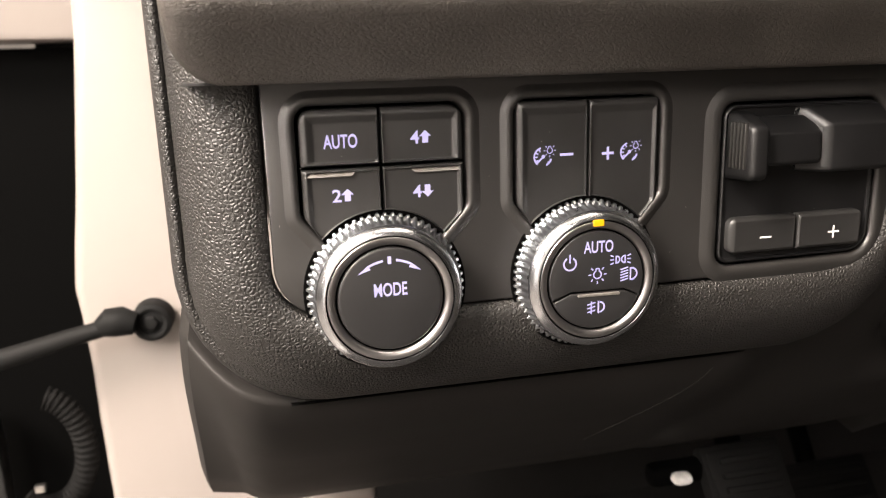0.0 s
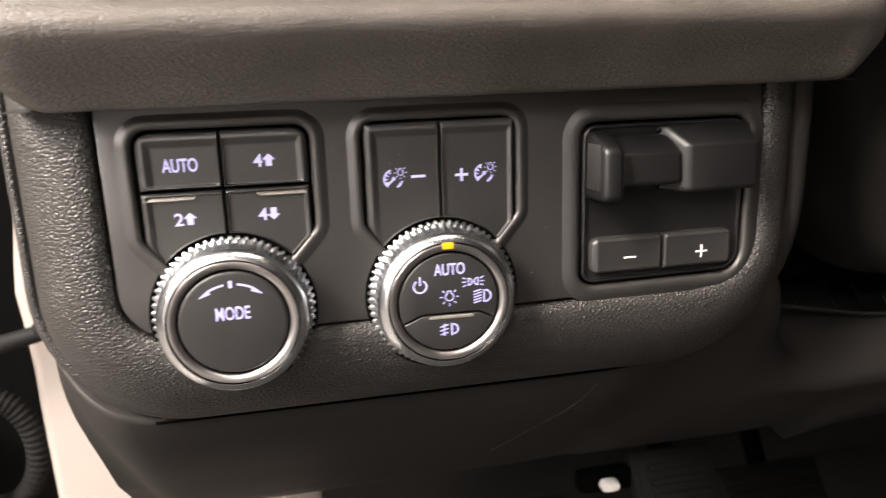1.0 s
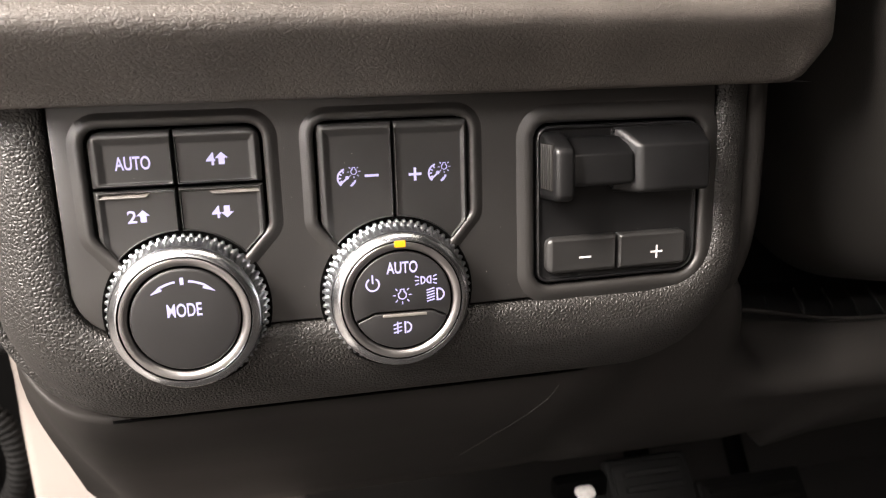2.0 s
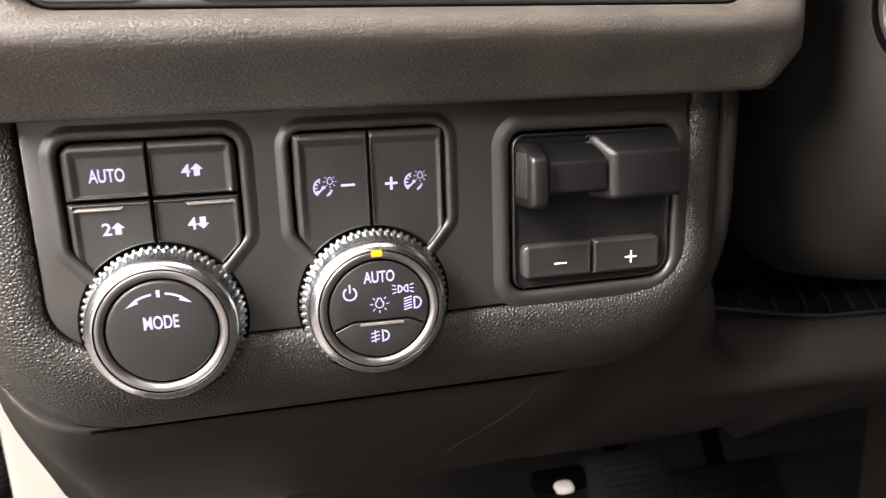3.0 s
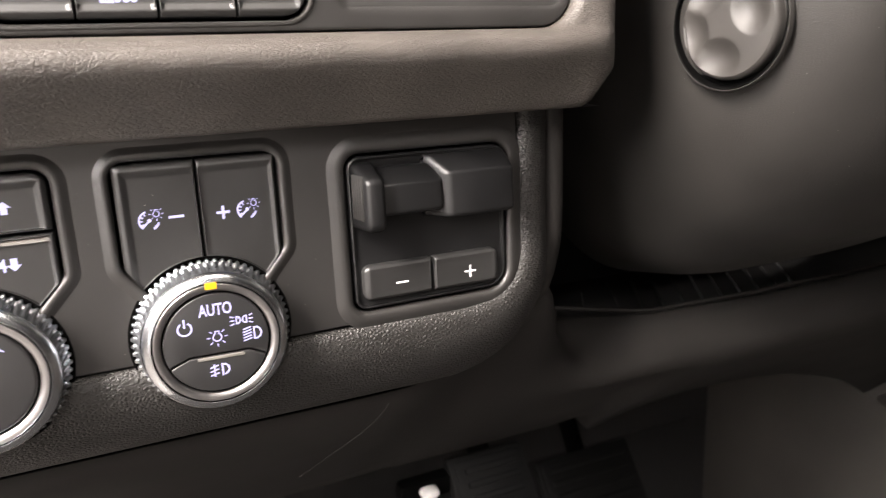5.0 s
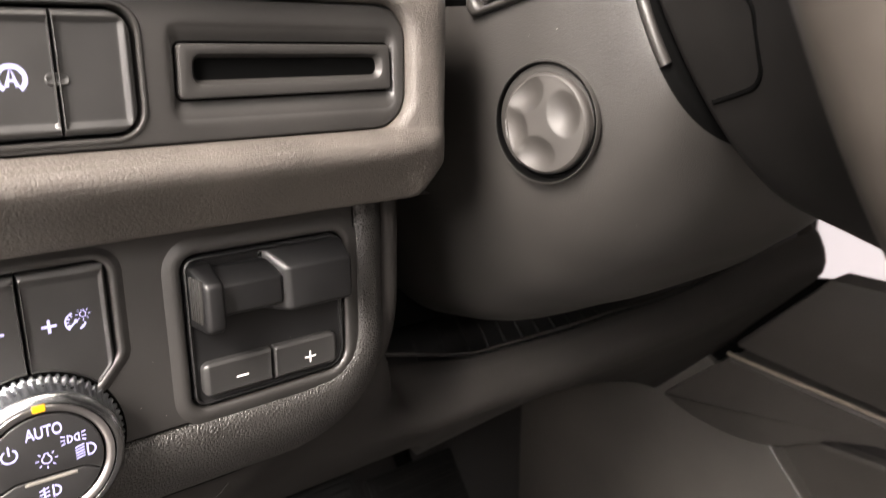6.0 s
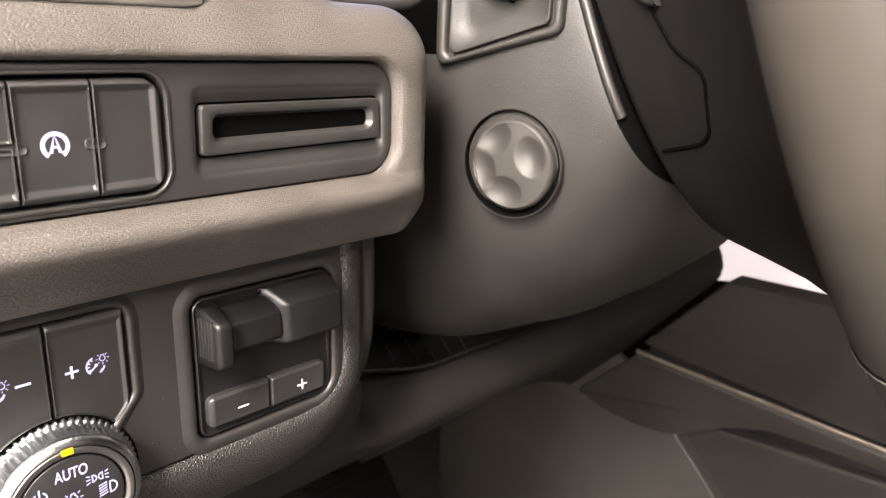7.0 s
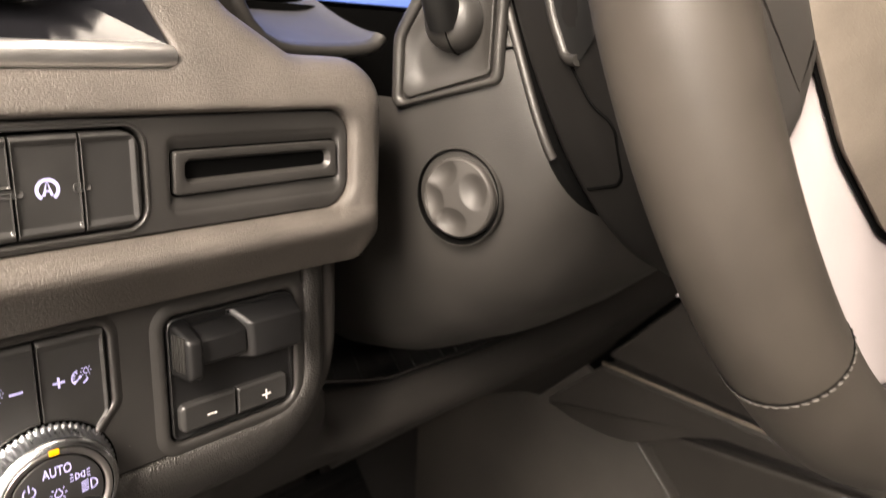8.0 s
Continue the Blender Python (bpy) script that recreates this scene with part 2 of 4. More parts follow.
    if cap:
        bm.faces.new(last)
    return bm


def sheet(rows, closed=False):
    """A surface through rows of points in metres."""
    bm = bmesh.new()
    last = None
    for row in rows:
        r = [bm.verts.new(p) for p in row]
        if last:
            bridge(bm, last, r, closed)
        last = r
    return bm


def box(x0, x1, y0, y1, z0, z1, bevel=0.0, seg=2):
    """A box in metres with rounded edges."""
    bm = bmesh.new()
    bmesh.ops.create_cube(bm, size=1.0, matrix=Matrix.Translation(((x0 + x1) / 2, (y0 + y1) / 2, (z0 + z1) / 2)) @ Matrix.Diagonal((x1 - x0, y1 - y0, z1 - z0, 1)))
    if bevel:
        bmesh.ops.bevel(bm, geom=bm.edges[:], offset=bevel, segments=seg, profile=0.5, affect="EDGES")
    return bm


def tube(points, radius, n=12, cap=True):
    """A round bar through points in metres; radius a number or a list."""
    bm = bmesh.new()
    pts = [Vector(p) for p in points]
    last = None
    for i, p in enumerate(pts):
        t = (pts[min(i + 1, len(pts) - 1)] - pts[max(i - 1, 0)]).normalized()
        side = t.cross(Vector((0.13, 0.21, 0.97))).normalized()
        up = side.cross(t)
        r = radius[i] if isinstance(radius, (list, tuple)) else radius
        q = [bm.verts.new(p + (side * math.cos(2 * math.pi * k / n) + up * math.sin(2 * math.pi * k / n)) * r) for k in range(n)]
        if last:
            bridge(bm, last, q)
        elif cap:
            bm.faces.new(q)
        last = q
    if cap:
        bm.faces.new(last)
    return bm


class Ink:
    """Flat printed or backlit marks in the plane y, in millimetres."""

    def __init__(self, y):
        self.bm, self.y = bmesh.new(), y

    def poly(self, pts):
        self.bm.faces.new(ring(self.bm, pts, self.y))

    def bar(self, x, z, w, h, turn=0.0):
        c, s = math.cos(radians(turn)), math.sin(radians(turn))
        self.poly([(x + c * a - s * b, z + s * a + c * b) for a, b in ((-w / 2, -h / 2), (w / 2, -h / 2), (w / 2, h / 2), (-w / 2, h / 2))])

    def arc(self, x, z, r, w, a0, a1, n=28):
        a = [radians(a0 + (a1 - a0) * k / n) for k in range(n + 1)]
        bridge(self.bm, ring(self.bm, [(x + (r - w / 2) * math.cos(t), z + (r - w / 2) * math.sin(t)) for t in a], self.y),
               ring(self.bm, [(x + (r + w / 2) * math.cos(t), z + (r + w / 2) * math.sin(t)) for t in a], self.y), False)

    def disc(self, x, z, r, n=20):
        self.poly([(x + r * math.cos(2 * math.pi * k / n), z + r * math.sin(2 * math.pi * k / n)) for k in range(n)])

    def arrow(self, x, z, h, up=1):
        pts = [(-0.24, -0.5), (0.24, -0.5), (0.24, 0.02), (0.52, 0.02), (0, 0.5), (-0.52, 0.02), (-0.24, 0.02)]
        self.poly([(x + a * h, z + up * b * h) for a, b in pts])

    def text(self, words, x, z, height, width, bold=0.017):
        cu = bpy.data.curves.new("lettering", "FONT")
        cu.body, cu.align_x, cu.align_y, cu.offset = words, "CENTER", "CENTER", bold
        ob = new("lettering", cu)
        me = bpy.data.meshes.new_from_object(ob.evaluated_get(bpy.context.evaluated_depsgraph_get()))
        bpy.data.objects.remove(ob)
        bpy.data.curves.remove(cu)
        lo, hi = min(v.co.y for v in me.vertices), max(v.co.y for v in me.vertices)
        l, r = min(v.co.x for v in me.vertices), max(v.co.x for v in me.vertices)
        k = height / (hi - lo)
        squeeze = width / ((r - l) * k)
        vs = [self.bm.verts.new(((x + (v.co.x - (l + r) / 2) * k * squeeze) * MM, self.y * MM, (z + (v.co.y - (lo + hi) / 2) * k) * MM)) for v in me.vertices]
        for f in me.polygons:
            self.bm.faces.new([vs[i] for i in f.vertices])
        bpy.data.meshes.remove(me)
        return self

    def lamp(self, x, z, s, rays=8):
        """A bulb with rays round it."""
        self.arc(x, z, 0.47 * s, 0.15 * s, 122, 418)
        self.bar(x, z + 0.70 * s, 0.52 * s, 0.13 * s)
        for side in (-1, 1):
            self.bar(x + side * 0.21 * s, z + 0.53 * s, 0.12 * s, 0.34 * s)
        for k in range(1, rays):
            a = 2 * math.pi * k / rays + math.pi / 2
            self.bar(x + 0.95 * s * math.cos(a), z + 0.95 * s * math.sin(a), 0.36 * s, 0.13 * s, math.degrees(a))

    def done(self, name, parent, material=None, label=""):
        me = bpy.data.meshes.new(name)
        self.bm.normal_update()
        self.bm.to_mesh(me)
        self.bm.free()
        me.materials.append(material or ink)
        ob = new(name, me)
        ob.parent = parent
        if not parent.parent:
            ob.matrix_parent_inverse = Matrix.Translation(-parent.location)
        if label:
            ob["label"] = label
        return ob


# ---- setting: showroom and cabin shell ----
tagged(part("ground", box(-5, 5, -5, 5, -0.50, -0.40), tile_pale), "pale polished showroom floor", "floor", kind="structure")
for nm, b in (("wall_west", (-5, -4.9, -5, 5, -0.4, 3.2)), ("wall_east", (4.9, 5, -5, 5, -0.4, 3.2)), ("wall_south", (-4.9, 4.9, -5, -4.9, -0.4, 3.2)), ("wall_north", (-4.9, 4.9, 4.9, 5, -0.4, 3.2))):
    tagged(part(nm, box(*b), wall_grey), "plain grey showroom wall", "wall", kind="structure")
tagged(part("ceiling", box(-5, 5, -5, 5, 3.2, 3.3), wall_grey), "plain grey showroom ceiling", "ceiling", kind="structure")
tagged(part("floor", box(-0.22, 1.9, -1.2, 0.62, -0.03, 0.0), carpet), "dark carpeted vehicle floor", "floor", kind="structure")
tagged(part("wall_firewall", box(-0.22, 1.9, 0.62, 0.66, -0.03, 0.9), carpet), "dark carpeted bulkhead behind the pedals", "wall", kind="structure")
tagged(part("roof_lining", box(-0.05, 1.9, -1.6, -0.1, 1.32, 1.36), lining), "dark fabric roof lining", "ceiling", kind="structure")
tagged(part("dash_top", box(-0.12, 1.8, 0.126, 0.75, 0.66, 0.72, 0.02), knee_plastic), "plain dark top of the dashboard", "dashboard", kind="structure")
# three near-black sheets added where the dashboard cavities lie in shade
tagged(part("wall_dash_core", box(0.236, 1.8, 0.10, 0.125, 0.45, 0.66), shade_black), "near-black sheet that stands in for shade behind the dashboard openings", "wall", kind="structure")
tagged(part("wall_dash_end", box(-0.020, -0.012, 0.05, 0.60, 0.47, 0.70), shade_black), "near-black sheet that stands in for shade at the dashboard end", "wall", kind="structure")
tagged(part("wall_dash_cavity", box(0.2265, 0.230, 0.03, 0.10, 0.455, 0.62), shade_black), "near-black sheet that stands in for shade beside the column", "wall", kind="structure")
tagged(part("wall_cabin_back", box(-0.3, 1.9, -1.6, -1.56, -0.03, 1.3), lining), "plain dark rear cabin wall", "wall", kind="structure")
# unseen wall added to keep showroom light out of the dashboard's reflections
tagged(part("wall_passenger_blocker", box(1.90, 1.94, -1.56, 0.62, -0.03, 1.32), lining), "plain dark blocker wall added on the unseen passenger side", "wall", kind="structure")
# added unseen reflector: brightens what the switch panel and knobs mirror
tagged(part("wall_reflector", box(-0.30, 0.15, -0.80, -0.76, -0.03, 0.95, 0.02), reflector_pale), "plain pale reflector wall added out of view behind the driver's place", "wall", kind="structure")
tagged(part("backdrop", box(1.86, 1.88, -0.2, 0.6, 0.0, 0.42), daylight), "bright white daylight beyond the passenger side", "backdrop", kind="structure")

# ---- lower dashboard: switch panel ----
Z0 = 491.3            # height of both knob axes
MODE_X, LIGHT_X = 31.8, 93.6

panel_outline = rounded([(0.3, 556, 0), (0.3, 485.1, 15), (60, 484.9, 0), (120, 485.2, 0), (199.9, 486.6, 17), (199.9, 556, 0)], 10)


def pod_outline(x0, x1, zt, cx, grow):
    """A shouldered outline that runs down behind a knob."""
    g = grow
    return rounded([(x0 - g, zt + g, 4.5 + g), (x0 - g, 514.5 - g * 0.3, 3.5 + g), (cx - 13, 502, 0), (cx - 6, 499, 0), (cx + 6, 499, 0), (cx + 13, 502, 0), (x1 + g, 515.2 - g * 0.3, 3.5 + g), (x1 + g, zt + g, 4.5 + g)], 7)


pods = [pod_outline(8.8, 56.6, 544.8, MODE_X, 0), pod_outline(70.9, 117.4, 544.6, LIGHT_X, 0)]
brake_pod = rounded([(138.0, 541.2, 5), (138.2, 489.0, 5), (195.4, 489.6, 8), (195.4, 541.2, 5)], 7)

switch_panel = thing("switch_panel", (0.1, 0, 0.52), "dark grey plastic switch panel with raised rims round its controls", "switch panel")
piece("panel_plate", slab(panel_outline, [inset(p, -2.2) for p in pods] + [inset(brake_pod, -2.2)],
                          [(0, 6), (0, 0.6), (0.25, 0.15), (0.6, 0)], [(0, 0), (0, 0.4)]), panel_plastic, switch_panel)
for p, w in ((pods[0], 4.3), (pods[1], 4.1), (brake_pod, 5.7)):
    bm = bmesh.new()
    last = None
    for d, y in ((-w, 0.02), (-w + 0.7, -0.22), (-w * 0.60, -0.85), (-w * 0.38, -1.15), (-w * 0.2, -1.05), (-0.25, -0.5), (0, 0.3), (0, 7)):
        r = ring(bm, inset(p, d), y)
        if last:
            bridge(bm, last, r)
        last = r
    piece("pod_rim", bm, panel_plastic, switch_panel, "soft raised rim", 60)
    piece("pod_well", pad(inset(p, -0.5), [(0, 6.5), (0.1, 6.4)]), shade_black, switch_panel, "black gap behind the controls")


def soft(v, lo, hi):
    return max(lo, min(hi, v))


def button(name, outline, parent, left=0.0, right=0.0, top=0.0, bottom=0.0, front=-1.1, dish=0.9, material=None):
    """A key with a proud lip on some sides and a shallow dished face."""
    xs, zs = [p[0] for p in outline], [p[1] for p in outline]
    x0, x1, z0, z1 = min(xs), max(xs), min(zs), max(zs)
    bm = bmesh.new()

    def shrink(loop, k, edge):
        return [(soft(x, x0 + edge + left * k, x1 - edge - right * k), soft(z, z0 + edge + bottom * k, z1 - edge - top * k)) for x, z in loop]

    lip = 1.25
    loops = [ring(bm, outline, 5.0), ring(bm, outline, front + lip), ring(bm, shrink(inset(outline, 0.08), 0.10, 0.08), front + lip * 0.7),
             ring(bm, shrink(inset(outline, 0.25), 0.36, 0.25), front + 0.06), ring(bm, shrink(inset(outline, 0.35), 0.44, 0.35), front),
             ring(bm, shrink(inset(outline, 0.45), 0.56, 0.45), front + dish * 0.12), ring(bm, shrink(inset(outline, 0.5), 0.88, 0.5), front + dish * 0.85),
             ring(bm, shrink(inset(outline, 0.55), 1.0, 0.55), front + dish), ring(bm, shrink(inset(outline, 0.75), 1.08, 0.75), front + dish + 0.01),
             ring(bm, shrink(inset(outline, 1.0), 1.12, 1.0), front + dish + 0.01)]
    for a, b in zip(loops, loops[1:]):
        bridge(bm, a, b)
    bm.faces.new(loops[-1])
    return piece(name, bm, material or button_plastic, parent, angle=55)


def arc_points(cx, cz, r, a0, a1, n=14):
    return [(cx + r * math.cos(radians(a0 + (a1 - a0) * k / n)), cz + r * math.sin(radians(a0 + (a1 - a0) * k / n))) for k in range(n + 1)]


def densify(loop, step=1.2):
    out = []
    for i, p in enumerate(loop):
        q = loop[(i + 1) % len(loop)]
        n = max(1, int(math.hypot(q[0] - p[0], q[1] - p[1]) / step))
        out += [(p[0] + (q[0] - p[0]) * k / n, p[1] + (q[1] - p[1]) * k / n) for k in range(n)]
    return out


def lower_left_key(x0, x1, z1, cx, r=23.8):
    """A key cut by the knob on its lower inner side, chamfered on its outer side."""
    a1 = math.degrees(math.acos(max(-1, min(1, (x1 - cx) / r))))
    loop = [(x0, z1), (x0, 514.9)] + arc_points(x0 + 3, 514.9, 3, 180, 222, 4)[1:]
    loop += arc_points(cx, Z0, r, 137.5, a1, 16) + [(x1, z1)]
    return densify(loop)


def lower_right_key(x0, x1, z1, cx, r=23.8):
    return [(2 * cx - x, z) for x, z in lower_left_key(2 * cx - x1, 2 * cx - x0, z1, cx, r)][::-1]


def upper_key(x0, x1, z0, z1, rl=0.4, rr=0.4):
    return densify(rounded([(x0, z0, 0.4), (x1, z0, 0.4), (x1, z1, rr), (x0, z1, rl)], 7))


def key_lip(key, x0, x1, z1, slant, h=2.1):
    """A proud sloping lip along the top of a lower key, coloured pale as if lit; slant: how its two ends lean in."""
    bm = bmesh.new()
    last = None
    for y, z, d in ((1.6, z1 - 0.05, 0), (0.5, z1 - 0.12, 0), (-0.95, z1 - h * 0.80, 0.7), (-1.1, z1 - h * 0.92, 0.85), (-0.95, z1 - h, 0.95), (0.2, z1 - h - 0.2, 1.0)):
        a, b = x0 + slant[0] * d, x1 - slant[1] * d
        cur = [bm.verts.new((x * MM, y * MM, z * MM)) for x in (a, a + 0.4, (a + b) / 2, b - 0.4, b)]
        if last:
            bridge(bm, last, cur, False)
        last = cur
    piece("lip", bm, lip_highlight_grey, key, "sloping lip with its highlight painted in pale grey", 50)


mode_keys = thing("drive_mode_buttons", (0.032, 0, 0.526), "four black backlit four-wheel-drive buttons above a knob", "button")
k = button("button", upper_key(9.8, 31.6, 528.3, 543.9, 4.0, 0.4), mode_keys, left=3.4, top=3.4, bottom=0.7)
Ink(-0.28).text("AUTO", 21.0, 535.0, 3.8, 9.4).done("lettering", k, label="lavender backlit word")
k = button("button", upper_key(32.4, 55.7, 528.3, 543.9, 0.4, 4.0), mode_keys, right=2.6, top=3.4, bottom=0.3)
s = Ink(-0.28)
s.text("4", 41.9, 535.2, 3.6, 2.5)
s.arrow(44.9, 535.3, 3.5)
s.done("lettering", k, label="lavender backlit number and arrow")
k = button("button", lower_left_key(9.8, 31.6, 527.5, MODE_X), mode_keys, left=2.2, top=0.5)
s = Ink(-0.28)
s.text("2", 19.2, 519.9, 3.6, 2.5)
s.arrow(22.2, 520.0, 3.5)
s.done("lettering", k, label="lavender backlit number and arrow")
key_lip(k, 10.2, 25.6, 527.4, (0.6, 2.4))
k = button("button", lower_right_key(32.4, 55.7, 527.5, MODE_X), mode_keys, right=1.2, top=0.5)
s = Ink(-0.28)
s.text("4", 42.1, 519.9, 3.6, 2.5)
s.arrow(45.1, 519.9, 3.5, -1)
s.done("lettering", k, label="lavender backlit number and arrow")
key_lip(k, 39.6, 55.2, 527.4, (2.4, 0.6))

dim_keys = thing("dimmer_buttons", (0.094, 0, 0.526), "pair of black backlit instrument dimmer buttons above a knob", "button")


def dimmer_symbol(s, x, z):
    s.arc(x - 0.6, z - 0.4, 2.7, 0.5, 105, 232)
    for a in (120, 150, 180, 210):
        s.bar(x - 0.6 + 2.1 * math.cos(radians(a)), z - 0.4 + 2.1 * math.sin(radians(a)), 0.8, 0.4, a)
    s.bar(x - 1.4, z - 1.2, 2.6, 0.55, 42)
    s.disc(x - 0.5, z - 0.3, 0.55)
    s.lamp(x + 1.5, z + 1.4, 1.75, 8)
    s.arc(x - 0.6, z - 0.4, 2.6, 0.6, 292, 345)
    s.bar(x + 1.0, z - 2.2, 0.9, 0.5, 60)


k = button("button", lower_left_key(71.8, 93.6, 543.8, LIGHT_X), dim_keys, left=3.0, top=3.4)
s = Ink(-0.28)
dimmer_symbol(s, 80.6, 528.0)
s.bar(87.4, 528.0, 4.2, 0.75)
s.done("symbol", k, label="lavender backlit dimmer symbol")
k = button("button", lower_right_key(94.3, 116.6, 543.8, LIGHT_X), dim_keys, right=1.4, top=3.4)
s = Ink(-0.28)
s.bar(100.5, 527.7, 3.9, 0.8)
s.bar(100.5, 527.7 - 1.175, 0.8, 1.55)
s.bar(100.5, 527.7 + 1.175, 0.8, 1.55)
dimmer_symbol(s, 108.0, 528.1)
s.done("symbol", k, label="lavender backlit dimmer symbol")


# ---- knobs ----
def knurled_grip(cx, cz, teeth=63):
    """Flared teeth that grow out of the taper and end in bright slanted tips."""
    bm = bmesh.new()
    last = None
    shape = (0.0, 0.15, 0.9, 1.0, 0.9, 0.15)
    for r, amp, y in ((23.15, 0.9, 0.6), (23.15, 0.9, -0.95), (23.0, 1.0, -1.25), (22.35, 1.15, -1.75), (22.2, 1.15, -2.3), (21.8, 1.05, -3.8), (21.4, 0.85, -5.6), (21.15, 0.45, -7.0), (20.95, 0.0, -8.0)):
        loop = []
        for k in range(teeth * 6):
            a = 2 * math.pi * k / (teeth * 6)
            q = r - amp * (1 - shape[k % 6])
            loop.append((cx + q * math.cos(a), cz + q * math.sin(a)))
        cur = ring(bm, loop, y)
        if last:
            bridge(bm, last, cur)
        last = cur
    return bm


def knob(name, cx, label):
    t = thing(name, (cx * MM, 0, Z0 * MM), label, "rotary switch")
    piece("collar", lathe(cx, Z0, [(23.85, 0.5), (23.85, -0.2), (23.7, -0.35), (23.3, -0.3), (21.0, -0.25)], cap=False), shade_black, t, "black gap round the base")
    piece("grip", knurled_grip(cx, Z0), knurl, t, "knurled chrome grip", 25)
    piece("bezel", lathe(cx, Z0, [(20.95, -7.95), (20.85, -8.25), (20.5, -8.75), (20.0, -9.25), (19.4, -9.7), (18.9, -10.0), (18.55, -10.15), (18.35, -10.18), (18.3, -10.1), (18.28, -9.6)], cap=False), satin, t, "polished tapering chrome bezel")
    piece("groove", lathe(cx, Z0, [(18.32, -9.5), (17.8, -9.4)], cap=False), shade_black, t, "dark line round the bezel")
    piece("inner_ring", lathe(cx, Z0, [(17.85, -9.3), (17.82, -10.0), (17.7, -10.12), (17.4, -10.15), (16.7, -10.1), (16.45, -10.0), (15.9, -9.7), (15.6, -9.3), (15.5, -8.6)], cap=False), ring_chrome, t, "grey inner chrome ring")
    piece("well", lathe(cx, Z0, [(15.6, -8.7), (15.5, -7.9), (13.5, -7.9)]), shade_black, t)
    return t


mode_knob = knob("drive_mode_switch", MODE_X, "knurled chrome drive mode knob with a black face")
face = piece("face", lathe(MODE_X, Z0, [(15.0, -7.9), (15.0, -8.9), (14.85, -9.25), (14.5, -9.5), (13.9, -9.6)]), disc_black, mode_knob, "black rotary face")
s = Ink(-9.68)
s.text("MODE", MODE_X, 494.2, 3.9, 9.4)
s.bar(MODE_X, 502.6, 1.0, 2.1)
for sgn in (1, -1):
    a0, a1 = (98, 118) if sgn > 0 else (82, 62)
    s.arc(MODE_X, 489.6, 13.0, 0.62, a0, a1)
    tip = (MODE_X + 13.0 * math.cos(radians(90 + sgn * 43)), 489.6 + 13.0 * math.sin(radians(90 + sgn * 43)))
    base = radians(90 + sgn * 27)
    s.poly([(MODE_X + 13.35 * math.cos(base), 489.6 + 13.35 * math.sin(base)), tip, (MODE_X + 11.9 * math.cos(base), 489.6 + 11.9 * math.sin(base))][::sgn])
s.done("lettering", face, label="lavender backlit word and turning arrows")

light_knob = knob("headlamp_switch", LIGHT_X, "knurled chrome headlamp knob with a black symbol face")
RF = 15.0
cut = [(-13.4, -5.6), (-11.8, -5.0), (-8.2, -3.5), (9.0, -3.7), (12.0, -5.2), (13.3, -5.8)]
aL, aR = 180 + math.degrees(math.asin(6.35 / RF)), 360 - math.degrees(math.asin(6.6 / RF))


def face_half(points):
    return pad(densify(points, 1.5), [(0, -7.9), (0, -9.1), (0.1, -9.4), (0.22, -9.55), (0.4, -9.6)])


up = [(LIGHT_X + x, Z0 + z + 0.25) for x, z in cut] + arc_points(LIGHT_X, Z0, RF, aR - 360 + 1.2, aL - 1.2, 48)
lo = [(LIGHT_X + x, Z0 + z - 0.25) for x, z in cut][::-1] + arc_points(LIGHT_X, Z0, RF, aL + 1.2, aR - 1.2, 30)
upper_face = piece("face", face_half(up), disc_black, light_knob, "black rotary face")
fog_key = piece("fog_button", face_half(lo), disc_black, light_knob, "black fog lamp push button")
piece("lip", pad(rounded([(LIGHT_X - 6.2, Z0 - 4.9, 0.3), (LIGHT_X + 7.6, Z0 - 5.1, 0.3), (LIGHT_X + 7.2, Z0 - 4.1, 0.3), (LIGHT_X - 6.0, Z0 - 3.95, 0.3)], 3), [(0, -9.3), (0.1, -9.95), (0.35, -10.0)]), lip_highlight_grey, fog_key, "grey lip coloured paler as if lit")
s = Ink(-9.68)
s.text("AUTO", LIGHT_X + 0.3, 501.5, 3.6, 9.3)
s.arc(85.0, 496.9, 1.9, 0.5, 120, 420)
s.bar(85.0, 498.5, 0.5, 2.6)
s.lamp(LIGHT_X + 0.1, 493.0, 2.55, 8)
for sgn in (1, -1):
    fx = 101.0 - sgn * 1.35
    s.arc(fx, 497.1, 1.05, 0.4, -90 if sgn > 0 else 90, 90 if sgn > 0 else 270, 14)
    s.bar(fx - sgn * 0.1, 497.1, 0.4, 2.5)
    for dz in (-1, 0, 1):
        s.bar(fx - sgn * 1.35, 497.1 + dz * 1.15, 1.2, 0.38, -sgn * dz * 22)
s.arc(104.6, 492.4, 1.75, 0.5, -88, 88, 18)
s.bar(104.3, 492.4, 0.5, 3.9)
s.bar(104.9, 494.15, 1.0, 0.45)
s.bar(104.9, 490.65, 1.0, 0.45)
for q in range(5):
    s.bar(102.3, 490.7 + q * 0.87, 2.5, 0.42, 14)
s.done("lettering", upper_face, label="lavender backlit word and lamp symbols")
s = Ink(-9.68)
s.arc(94.5, 482.9, 1.55, 0.5, -86, 86, 18)
s.bar(94.2, 482.9, 0.5, 3.9)
for dz in (-1.2, 0, 1.2):
    s.bar(91.9, 482.9 + dz, 2.6, 0.42, 14)
s.bar(91.9, 482.9, 0.42, 3.9)
s.done("symbol", fog_key, label="lavender backlit fog lamp symbol")
